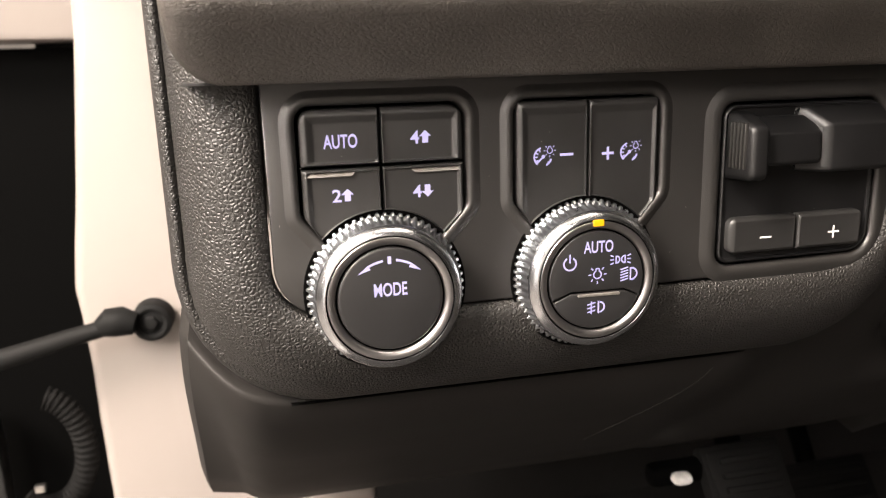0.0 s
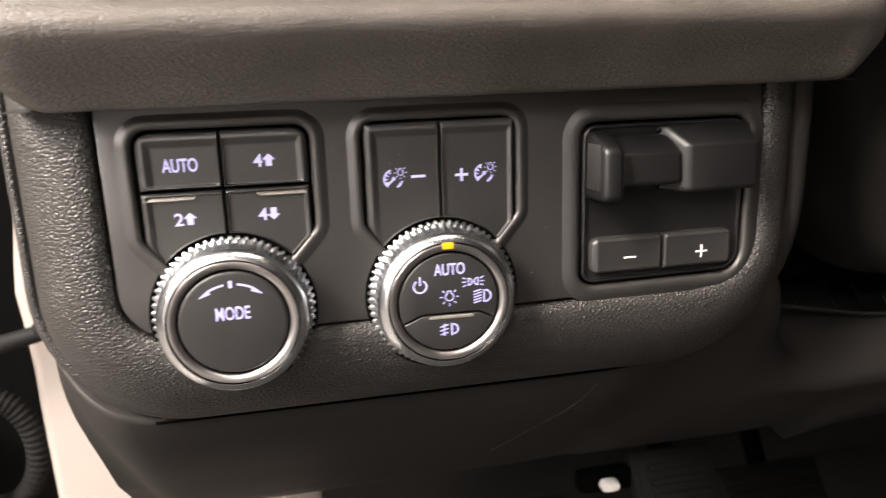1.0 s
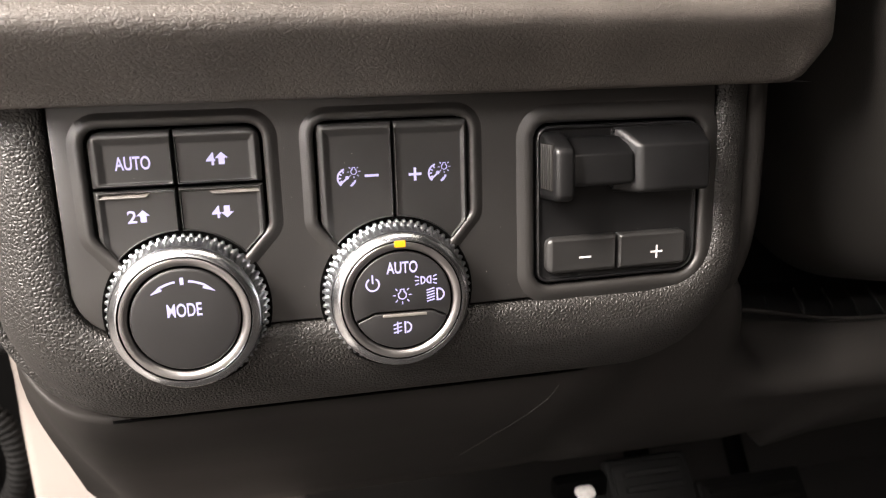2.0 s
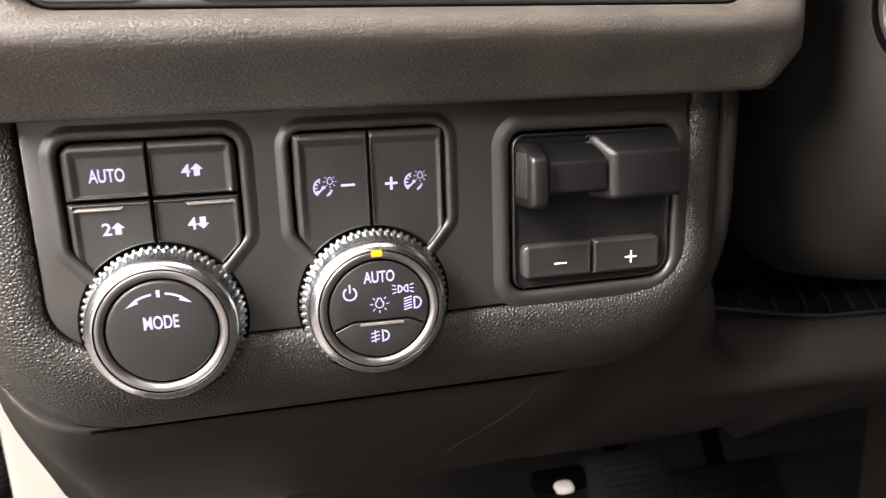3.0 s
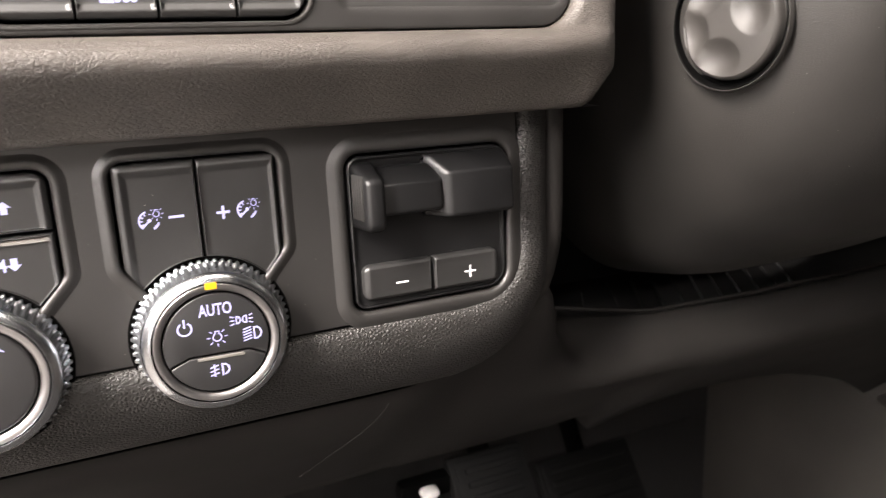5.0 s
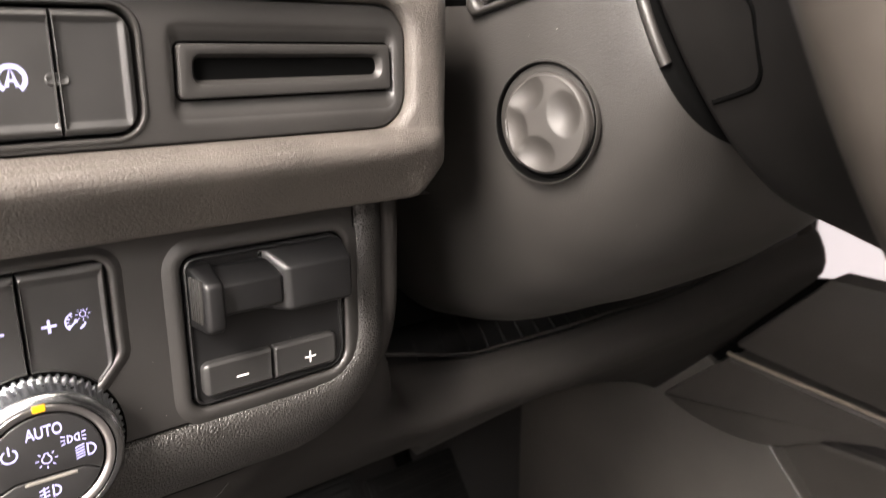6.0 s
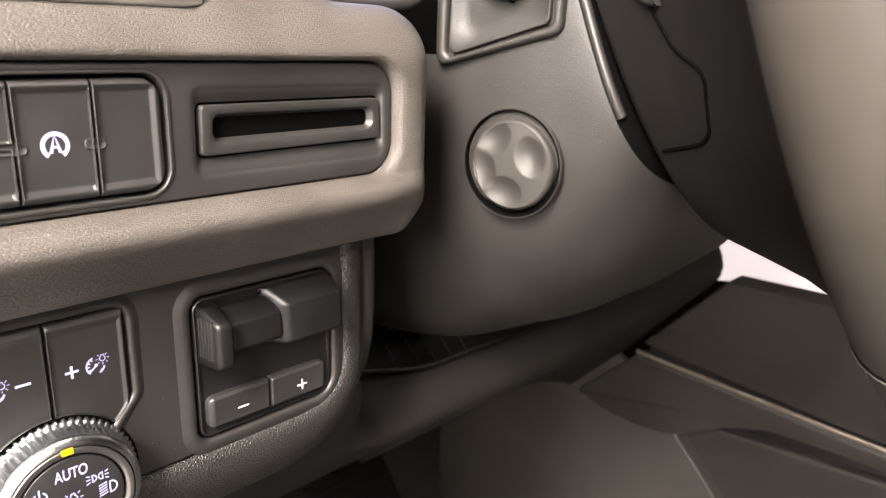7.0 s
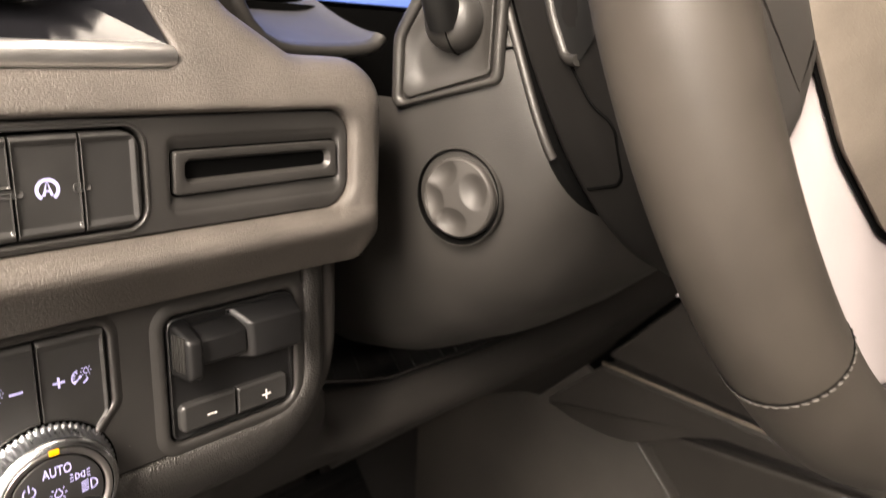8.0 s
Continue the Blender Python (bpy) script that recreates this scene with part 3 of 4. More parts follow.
marker = rounded([(LIGHT_X - 1.7, Z0 + 16.5, 0.25), (LIGHT_X + 1.5, Z0 + 16.5, 0.25), (LIGHT_X + 1.5, Z0 + 18.45, 0.25), (LIGHT_X - 1.7, Z0 + 18.45, 0.25)], 3)
piece("marker", pad(marker, [(0, -9.0), (0, -10.5), (0.15, -10.62)]), amber, light_knob, "glowing amber pointer")

# ---- trailer brake controller ----
brake = thing("trailer_brake_controller", (0.166, 0, 0.515), "black trailer brake controller with a sliding squeeze lever", "brake controller")
piece("faceplate", pad(inset(brake_pod, 0.9), [(0, 6), (0, 0.3), (0.25, -0.25), (0.6, -0.45), (1.0, -0.3), (1.3, 0.3), (1.9, 0.5)]), brake_black, brake, "recessed black faceplate")


def lever_block(x0, x1, section, r, name, label, lean=0.0, material=None):
    """A bar that runs along x with a bevelled (y, z) section; lean: how far its near end slants in plan."""
    bm = bmesh.new()
    sec = rounded([(y, z, r if y < 0 else 0.6) for y, z in section], 6)
    back = max(p[0] for p in sec)
    last = None
    for x, d, k in ((x0, 1.9, 1), (x0 + 0.25, 0.9, 1), (x0 + 0.8, 0.3, 1), (x0 + 1.6, 0.0, 1), (x1 - 1.6, 0.0, 0), (x1 - 0.8, 0.3, 0), (x1 - 0.25, 0.9, 0), (x1, 1.9, 0)):
        loop = inset(sec, d) if d else sec
        cur = [bm.verts.new(((x + k * lean * (back - a)) * MM, a * MM, b * MM)) for a, b in loop]
        if last:
            bridge(bm, last, cur)
        else:
            bm.faces.new(cur)
        last = cur
    bm.faces.new(last)
    return piece(name, bm, material or brake_black, brake, label, 50)


grip = lever_block(139.6, 147.4, [(1.0, 517.6), (-12.5, 518.0), (-12.0, 534.0), (-3.0, 538.2), (1.0, 538.4)], 2.8, "grip", "grey thumb grip with fine ribs", 0.12)
for q in range(5):
    piece("rib", box((139.3 + q * 0.19) * MM, (140.5 + q * 0.19) * MM, (-3.4 - q * 1.55) * MM, (-2.7 - q * 1.55) * MM, 521.4 * MM, 535.4 * MM, 0.00025), panel_plastic, grip)
lever_block(145.0, 168.5, [(1.0, 521.6), (-8.6, 521.8), (-8.0, 531.6), (-2.0, 536.4), (1.0, 536.6)], 1.7, "slider", "smooth black slider bar")
lever_block(163.4, 194.0, [(1.0, 518.6), (-9.6, 519.0), (-9.0, 533.8), (-2.0, 539.2), (1.0, 539.4)], 2.0, "housing", "black lever housing", 0.63)
for x0, x1, mark in ((141.7, 165.4, "-"), (166.3, 190.6, "+")):
    a, b = (2.8, 0.5) if mark == "-" else (0.5, 2.8)
    lk = button("gain_button", densify(rounded([(x0, 493.2, a), (x1, 493.2, b), (x1, 505.0, b), (x0, 505.0, a)], 5)), brake,
                left=4.0 if mark == "-" else 1.0, top=2.0, right=0.6 if mark == "-" else 2.5, bottom=2.0, front=-2.6, dish=0.12)
    s = Ink(-2.56)
    cx = 154.6 if mark == "-" else 179.6
    s.bar(cx, 498.2, 4.2, 0.6)
    if mark == "+":
        s.bar(cx, 498.2 + 1.2, 0.6, 1.8)
        s.bar(cx, 498.2 - 1.2, 0.6, 1.8)
    s.done("symbol", lk, print_white, "printed white sign")

# ---- padded trim that wraps the switch panel ----
LEFT = [(0.0, 4.5), (0.15, 0.5), (0.9, -0.9), (4, -1.9), (9, -1.7), (14, 0.6), (18, 3.8), (21.5, 8.2), (23.6, 12.5), (24.4, 14.5), (25.2, 13.6), (26.4, 13.4), (27.8, 15.5), (29.2, 20.5), (30.0, 28), (30.2, 60)]
LOW = [(0.0, 4.5), (0.15, 0.5), (0.9, -0.9), (4, -1.5), (9, -1.0), (14, 0.6), (19, 3.2), (24, 6.8), (27, 9.6), (29.5, 12.4), (31, 14.2), (32, 15.5), (33, 17.2), (33.7, 19.0), (34.0, 21.0), (34.1, 24)]
RIGHT = [(0.0, 4.5), (0.15, 0.5), (0.9, -0.9), (3, -1.5), (5.5, -1.3), (7.5, -0.8), (9.5, 0.2), (11, 1.5), (12.3, 2.8), (13.4, 4.2), (13.9, 5.4), (14.3, 6.6), (14.5, 7.6), (14.6, 8.6), (14.7, 10), (14.8, 14)]
path = [(-0.3, 620 - 6.0 * k) for k in range(19)] + [(-0.3, 505)]
path += arc_points(14.7, 499.4, 15.0, 180, 268, 10) + [(22 + 6 * k, 484.4 + 0.002 * k * 6) for k in range(27)]
path += arc_points(183.4, 503.0, 17.2, 272, 360, 10) + [(200.6, 506 + 6.0 * k) for k in range(20)]
rows, n = [], len(path)
low_from, low_to = 20 + 11, 20 + 11 + 27


def blend(i):
    """How far a place on the path belongs to the left, lower and right stretch."""
    if i < 20:
        return (1, 0, 0)
    if i < low_from:
        u = (i - 19) / (low_from - 19)
        u = u * u * (3 - 2 * u)
        return (1 - u, u, 0)
    if i < low_to:
        return (0, 1, 0)
    if i < low_to + 11:
        u = (i - low_to + 1) / 12
        u = u * u * (3 - 2 * u)
        return (0, 1 - u, u)
    return (0, 0, 1)


for i, (x, z) in enumerate(path):
    a, b = path[max(i - 1, 0)], path[min(i + 1, n - 1)]
    t = Vector((b[0] - a[0], b[1] - a[1])).normalized()
    nx, nz = t.y, -t.x
    w = blend(i)
    row = []
    for q in range(16):
        out = sum(wk * pr[q][0] for wk, pr in zip(w, (LEFT, LOW, RIGHT)))
        y = sum(wk * pr[q][1] for wk, pr in zip(w, (LEFT, LOW, RIGHT)))
        row.append(((x + out * nx) * MM, y * MM, (z + out * nz) * MM))
    rows.append(row)
lower_trim = thing("lower_dash_trim", (0.1, 0.01, 0.47), "pebbled dark grey vinyl trim wrapped round the switch panel", "dash trim")
piece("padding", sheet(rows), pebble_vinyl, lower_trim, angle=80)
STRIP = ((-0.4, 12), (-0.2, 7.5), (0.2, 5.2), (1.2, 4.2), (3.5, 3.6), (6.0, 4.2), (7.6, 6.0), (8.4, 9.5), (8.8, 30), (9.0, 90))
rows = [[((215.2 + a) * MM, (b + back) * MM, z * MM) for a, b in STRIP] for z, back in ((600, 0), (560, 0), (530, 0), (515, 0.2), (507, 0.8), (500, 2.0), (493, 4.0), (486, 7.0), (479, 11.0), (472, 16.0), (465, 22.0), (458, 29.0), (450, 38.0))]
piece("end_strip", sheet(rows), knee_plastic, lower_trim, "smooth dark end strip", 80)

# ---- knee panel below ----
knee = thing("knee_panel", (0.1, 0.03, 0.40), "smooth dark plastic knee panel that runs under the steering column", "knee panel")
KNEE = ((34, 4.0), (27, 1.2), (23.6, 0.2), (22.6, -0.9), (23.4, -3), (26, -8), (33, -17), (44, -28), (60, -42), (84, -62), (112, -86), (150, -112), (200, -130))
BEAM = ((70, 405), (66, 418), (64, 430), (61, 436.5), (57, 437.4), (53, 433.5), (48.5, 426), (46.5, 419), (48, 412), (54, 405), (0, 0), (0, 0), (0, 0))

CORNER = ((26, 494), (19, 486), (16.5, 477), (18.5, 468), (23, 460), (30, 451), (38, 441), (47, 430), (57, 418), (70, 404), (88, 386), (114, 362), (150, 338))


def ease(v, lo, hi):
    u = max(0.0, min(1.0, (v - lo) / (hi - lo)))
    return u * u * (3 - 2 * u)


def beam_edge(x):
    """The lower edge of the bolster under the column: it arches, then falls back along the console."""
    return (np.interp(x, (300, 515, 560, 600, 650, 690), (150, 150, 155, 167, 190, 209)),
            np.interp(x, (300, 335, 370, 420, 470, 515, 560, 600, 650, 690), (326, 328, 334, 337, 335, 329, 316, 299, 272, 249)))


def tray_back(x):
    """How far the lip of the tray swings back beside the switch panel."""
    return 34 * (1 - ease(x, 255, 318))


def knee_row(x, first=False):
    """One line across the knee panel and the bolster, from its hidden top to its lower edge."""
    rise = 18.5 * max(0.0, (4 - x) / 34) ** 2
    back = 16 * max(0.0, (-8 - x) / 22) ** 2
    corner = ease(x, 160, 205)
    end = max(0.0, (x - 670) / 36) ** 2
    ey, ez = beam_edge(x)
    row = []
    for k, ((y, dz), (cy, cz), (by, bz)) in enumerate(zip(KNEE, CORNER, BEAM)):
        low = k / 12
        if k < 10:
            bz += (1 - low) * (6 - 4 * ease(x, 280, 400) + 20 * ease(x, 470, 660))
            by += 22 * end + tray_back(x) * max(0.0, 1 - k / 7)
        else:
            by, bz = ((54 + (ey - 54) * 0.5, 405 + (ez - 405) * 0.5), (ey, ez), (ey + 35, ez + 8))[k - 10]
        mix = ease(x, 219 + 26 * low, 240 + 55 * low) if k < 9 else ease(x, 312, 338)
        ky, kz = y + back, 450.2 + dz + rise * max(0.0, 1 + dz / 120)
        ky, kz = ky + (cy - ky) * corner, kz + (cz - kz) * corner
        row.append(Vector((x - (0.12 * max(0, -dz) if first else 0), ky + (by - ky) * mix, kz + (bz - kz) * mix)) * MM)
    return row


rows = [knee_row(-30 + q * 4.0, q == 0) for q in range(185)]
piece("panel", sheet(rows), knee_plastic, knee, angle=70)
side = [Vector(p) for p in rows[0]]
piece("edge", sheet([[p for p in side], [p + Vector((-0.004, 0.012, 0)) for p in side], [p + Vector((-0.005, 0.2, 0)) for p in side]]), knee_plastic, knee)

piece("seam", tube([(x * MM, 0.0202, 0.4497) for x in range(2, 168, 4)], [0.00055] * 38 + [0.0005, 0.0004, 0.0003, 0.0001], 6), shade_black, knee, "dark seam under the padding")

tray = thing("ribbed_tray", (0.30, 0.08, 0.45), "dark ribbed rubber tray under the steering column", "tray")
rows = []
for q in range(41):
    x = 236 + q * 9.6
    y0 = 66 + tray_back(x)
    rows.append([Vector((x, y0 + d, 430.5 + 0.16 * d)) * MM for d in (0, 20, 45, 80, 130)])
piece("base", sheet(rows), dark_plastic, tray)
for q in range(13):
    x = 262 + q * 13.6
    y0 = 67 + tray_back(x)
    piece("rib", tube([Vector((x + 24 * u, y0 + 46 * u, 431.6 + 0.16 * 46 * u)) * MM for u in (0, 0.25, 0.5, 0.75, 1)], 0.0011, 6), rubber, tray)
piece("lip", tube([Vector((x, 64 + tray_back(x), 437.6 + 3.2 - 2.2 * ease(x, 280, 400) + 11 * ease(x, 470, 660))) * MM for x in range(262, 560, 6)], 0.0013, 8), knee_plastic, tray, "rounded inner lip of the tray")

# ---- upper dashboard bezel ----
BEZEL = [(-20.5, 551, 13), (221.0, 551.2, 7), (229.6, 563.5, 7), (230.4, 635, 12.2), (194, 635.5, 14), (172, 652, 14), (150, 700, 0), (-22, 700, 0)]


def bezel_outer(d):
    """The bezel's outline drawn in by d: outer corners tighten, inner ones widen."""
    corners = inset([c[:2] for c in BEZEL], d)
    return rounded([(x, z, c[2] and (c[2] + d if c[0] in (194, 172) else max(c[2] - d, 1.2))) for (x, z), c in zip(corners, BEZEL)], 9)


row_hole = rounded([(8.5, 577.6, 9), (212, 577.0, 12), (212, 616.0, 11), (8.5, 617.6, 9)], 9)
vent_hole = rounded([(14, 631.8, 4), (145.0, 631.5, 4), (122, 690, 4), (14, 690, 4)], 6)
bezel = thing("dash_bezel", (0.1, -0.01, 0.6), "creased grey vinyl dashboard bezel above the switch panel", "dash bezel")
bm = slab(bezel_outer, [row_hole, vent_hole],
                    [(0, 45), (0, -9), (0.25, -12.2), (0.9, -14.6), (2.2, -16.9), (4.5, -18.8), (8, -20.0), (12, -20.5)],
                    [(3.0, -20.5), (1.6, -19.9), (0.5, -18.4), (0.1, -16.8), (0, -13), (0, 12)])
for axis, cuts in (((0, 0, 1), [0.552 + 0.0015 * q for q in range(18)] + [0.606 + 0.003 * q for q in range(12)]), ((1, 0, 0), [0.02 * q for q in range(10)] + [0.196 + 0.003 * q for q in range(11)])):
    for c in cuts:
        bmesh.ops.bisect_plane(bm, geom=bm.verts[:] + bm.edges[:] + bm.faces[:], dist=2e-4, plane_co=Vector(axis) * c, plane_no=axis)
for v in bm.verts:
    rise = max(0.0, v.co.z - 0.6145)
    v.co.y += 0.6 * (rise - 0.004 if rise > 0.008 else rise * rise / 0.016)
    if v.co.y < -0.008 and v.co.z < 0.5775:
        # below the keys the bezel swells forward, then turns under towards the switch panel
        w = math.sin(max(0.0, min(1.0, (0.2285 - v.co.x) / 0.030)) * math.pi / 2)
        z = v.co.z * 1000
        want = np.interp(z, (551, 554.5, 559, 562.8, 566, 568.5, 570.5, 572.2, 574, 575.8, 577.5), (-10, -12.9, -17.0, -20.6, -23.6, -25.6, -26.5, -26.6, -25.8, -23.6, -20.5))
        had = np.interp(z, (551, 551.25, 551.9, 553.2, 555.5, 559, 563, 577.5), (-9, -12.2, -14.6, -16.9, -18.8, -20.0, -20.5, -20.5))
        v.co.y += 0.001 * (want - had) * w
piece("frame", bm, crease_vinyl, bezel, angle=70)
piece("underside", sheet([[(-0.019, y, z) for y, z in ((-0.008, 0.5512), (0.03, 0.5535))], [(0.2285, y, z) for y, z in ((-0.008, 0.5512), (0.03, 0.5535))]]), dark_plastic, bezel)

# row of keys and card slot set in the bezel
key_pod = rounded([(49.8, 580.9, 5), (127.0, 580.9, 7), (127.0, 613.0, 6), (49.8, 613.2, 5)], 7)
slot_out = rounded([(137.6, 589.4, 1.4), (206.3, 589.8, 1.4), (205.6, 603.6, 1.4), (138.0, 604.1, 1.4)], 6)
slot_dish = rounded([(136.0, 584.0, 3), (207.8, 583.8, 4), (207.6, 607.8, 4), (136.0, 608.6, 3)], 6)
key_row = thing("upper_switch_row", (0.11, -0.016, 0.597), "smooth dark grey plastic row with keys and a card slot", "switch panel")
piece("plate", slab(inset(row_hole, 0.5), [inset(key_pod, -0.3), slot_dish, inset(rounded([(13, 580.9, 4), (39.6, 580.9, 6), (39.6, 613.2, 6), (13, 613.2, 4)], 7), -0.3)], [(0, -8), (0, -15.6), (0.3, -16.0), (0.8, -16.2)],
                    [[(1.6, -16.2), (1.1, -16.75), (0.5, -16.8), (0.1, -16.2), (0, -9)], [(2.5, -16.2), (1.6, -16.15), (0.8, -16.0), (0, -15.6)], [(1.6, -16.2), (1.1, -16.75), (0.5, -16.8), (0.1, -16.2), (0, -9)]], ), panel_plastic, key_row)
piece("well", pad(inset(row_hole, 1.5), [(0, -8.4), (0.2, -8.5)]), shade_black, key_row, "black gap behind the keys")
xs = [50.6, 69.3, 88.4, 107.7, 126.2]
for q in range(4):
    x0, x1 = xs[q] + (0.25 if q else 0), xs[q + 1] - (0.25 if q < 3 else 0)
    rl, rr = (4 if q == 0 else 0.4), (6 if q == 3 else 0.4)
    halves = [(581.7, 612.3)] if q >= 2 else [(581.7, 596.6), (597.1, 612.3)]
    for z0, z1 in halves:
        lo_r, hi_r = z0 < 582, z1 > 612
        kk = button("key", densify(rounded([(x0, z0, rl if lo_r else 0.4), (x1, z0, rr if lo_r else 0.4), (x1, z1, rr if hi_r else 0.4), (x0, z1, rl if hi_r else 0.4)], 6)), key_row,
                    top=2.6 if hi_r else 0.4, bottom=3.0 if lo_r else 0.4, right=2.6 if q == 3 else 0.0, left=2.0 if q == 0 else 0.0, front=-16.9, dish=0.9)
        s = Ink(-16.09)
        if q == 2:
            s.arc(97.9, 596.1, 3.0, 1.1, -55, 235, 30)
            s.poly([(96.2, 594.2), (97.9, 598.9), (97.2, 594.2)])
            s.poly([(99.6, 594.2), (98.6, 594.2), (97.9, 598.9)])
            s.bar(97.9, 595.7, 1.6, 0.6)
            s.done("symbol", kk, label="lavender backlit letter in a circular arrow")
        elif q == 1 and lo_r:
            s.bar(78.0, 590.4, 5.6, 0.6)
            s.bar(75.4, 588.0, 0.6, 5.2)
            s.bar(76.8, 585.6, 3.2, 0.6)
            s.bar(80.7, 589.3, 0.6, 2.2)
            s.text("360", 81.2, 586.6, 2.4, 5.2)
            s.done("symbol", kk, label="lavender backlit vehicle camera symbol")
        elif q == 1:
            s.bar(80.4, 603.0, 0.7, 4.6, -14)
            s.bar(83.4, 603.0, 0.7, 4.6, 14)
            s.bar(81.9, 603.4, 1.7, 2.2)
            s.done("symbol", kk, label="lavender backlit lane symbol")
        elif q == 0:
            s.bar(60.0, (z0 + z1) / 2, 4.4, 0.7)
            s.bar(60.0, (z0 + z1) / 2 - 1.6, 3.0, 0.7)
            s.done("symbol", kk, label="lavender backlit mark")
        else:
            s.bm.free()
for x0, x1 in ((54.0, 91.6), (105.0, 110.8)):
    scoop = rounded([(x0, 594.2, 1.4), (x1, 594.2, 1.4), (x1, 597.4, 1.4), (x0, 597.4, 1.4)], 5)
    piece("finger_pit", pad(scoop, [(0, -15.8), (0.15, lambda x, z: -16.03 - 0.10 * (597.6 - z)), (0.4, lambda x, z: -16.05 - 0.16 * (597.6 - z)), (1.35, -16.04)]), button_plastic, key_row, "small finger scoop")
piece("key", pad(rounded([(13.6, 581.7, 4), (38.9, 581.7, 5), (38.9, 612.4, 5), (13.6, 612.4, 4)], 6), [(0, -12), (0, -16.5), (0.4, -16.9), (2.8, -16.7), (3.4, -16.0)]), button_plastic, key_row)

bm = bmesh.new()
last = None
for k in range(6):
    u = k / 5
    cur = ring(bm, [(a + (c - a) * u, b + (d - b) * u) for (a, b), (c, d) in zip(inset(slot_dish, -0.05), inset(slot_out, -0.75))], -15.65 + 1.75 * u ** 1.4)
    if last:
        bridge(bm, last, cur)
    last = cur
piece("dish", bm, panel_plastic, key_row, "sloping dish round the card slot", 70)
slot = thing("card_slot", (0.172, -0.016, 0.597), "grey plastic card slot with a dark narrow mouth", "card slot")
mouth = rounded([(143.0, 594.6, 1.2), (201.5, 594.8, 1.6), (201.3, 599.4, 1.6), (143.2, 599.9, 1.2)], 5)
piece("joint", pad(inset(slot_out, -1.6), [(0, -13.2), (0.1, -13.3)]), shade_black, slot, "black joint round the slot frame")
piece("bezel", slab(slot_out, [mouth], [(0, -9), (0, -15.6), (0.3, -16.1), (0.8, -16.2)], [(2.4, -16.2), (1.6, -15.9), (0.6, -14.0), (0, -12.6), (0, -6)]), panel_plastic, slot)
piece("mouth", pad(inset(mouth, -1), [(0, -13.4), (0.1, -13.5)]), shade_black, slot, "dark slot mouth")

# ---- air vent above ----
vent = thing("air_vent", (0.08, -0.01, 0.66), "dark air vent above a bright chrome strip", "air vent")
piece("chrome_strip", tube([(0.010, -0.0098, 0.6348), (0.06, -0.0098, 0.6347), (0.138, -0.0098, 0.6346), (0.1425, -0.0095, 0.6345), (0.1440, -0.0090, 0.6345)], [0.0042, 0.0042, 0.0042, 0.0034, 0.0012], 24), strip_chrome, vent, "bright chrome strip")
piece("housing", sheet([[(x * MM, y * MM, z * MM) for x, y, z in ((14, -8, 637), (128, -8, 637), (142, -9, 638), (128, 3, 672), (122, 8, 690))], [(x * MM, y * MM, z * MM) for x, y, z in ((14, 30, 655), (112, 30, 655), (116, 30, 658), (108, 30, 675), (104, 30, 690))]]), vent_black, vent, "gloss black vent walls")
piece("back", box(0.01, 0.13, 0.029, 0.031, 0.64, 0.70), shade_black, vent)
for q in range(3):
    piece("vane", box(0.015, 0.112, 0.002 + q * 0.002, 0.022, 0.655 + q * 0.012, 0.6565 + q * 0.012, 0.0005), vent_black, vent)

# ---- instrument cluster beyond the bezel ----
hood = thing("instrument_cluster", (0.25, 0.06, 0.65), "dark instrument cluster with a glowing blue screen", "instrument cluster")
LIP = [(200, 668), (203, 658), (208, 649.5), (214, 644), (221, 640.6), (229, 639.1), (240, 638.8), (252, 638.9), (264, 639.3), (273, 640.2), (279, 642.0), (282, 645.5)]
rows = []
for i, (x, z) in enumerate(LIP):
    a, b = Vector(LIP[max(i - 1, 0)]), Vector(LIP[min(i + 1, len(LIP) - 1)])
    t = (b - a).normalized()
    nx, nz = t.y, -t.x
    rows.append([Vector((x + nx * d, y, z + nz * d)) * MM for d, y in ((-1.6, 46), (-0.5, 43.2), (0.2, 42.0), (1.0, 41.3), (2.2, 41.0), (4.0, 41.4), (5.2, 42.6), (5.8, 44.5), (6.0, 60), (6.0, 110))])
piece("lower_lip", sheet(rows), column_plastic, hood, "rounded grey lip", 70)
rows = []
for k in range(11):
    u = k / 10
    rows.append([Vector((x + (16 * u if x < 240 else 16 * u - (x - 240) * 0.25 * u), 44 + 66 * u, z + 0.4 + 21 * u ** 1.5)) * MM for x, z in LIP])
piece("slope", sheet(rows), slope_blue, hood, "smooth dark slope lit by the screen", 80)
piece("screen", box(0.20, 0.54, 0.118, 0.122, 0.664, 0.80, 0.001), screen_blue, hood, "glowing blue screen")
piece("shelf", box(0.13, 0.262, 0.046, 0.12, 0.60, 0.629, 0.004), dark_plastic, hood)

# ---- steering column ----
column = thing("steering_column", (0.37, 0.0, 0.6), "dark grained plastic steering column shroud", "steering column")
SECTIONS = [(150, 264, 452), (100, 261, 462.5), (50, 259.8, 482), (20, 259.2, 494), (0, 258.9, 506), (-20, 261.6, 518.3), (-38, 264.4, 534), (-52, 267.2, 549), (-60, 269.0, 558), (-66, 270.6, 565), (-69.5, 272.0, 570), (-71, 274.0, 574), (-71.0, 279, 580), (-60, 284, 586)]


def column_point(ys, left, bottom, a, squash=3.9):
    """A point on a tilted superellipse section; a in radians."""
    c, s_ = math.cos(a), math.sin(a)
    ax, bz = 371.2 - left, 642 - bottom
    x = 370 + ax * math.copysign(abs(c) ** (2 / squash), c)
    z = 642 + (bz if s_ < 0 else 60) * math.copysign(abs(s_) ** (2 / squash), s_)
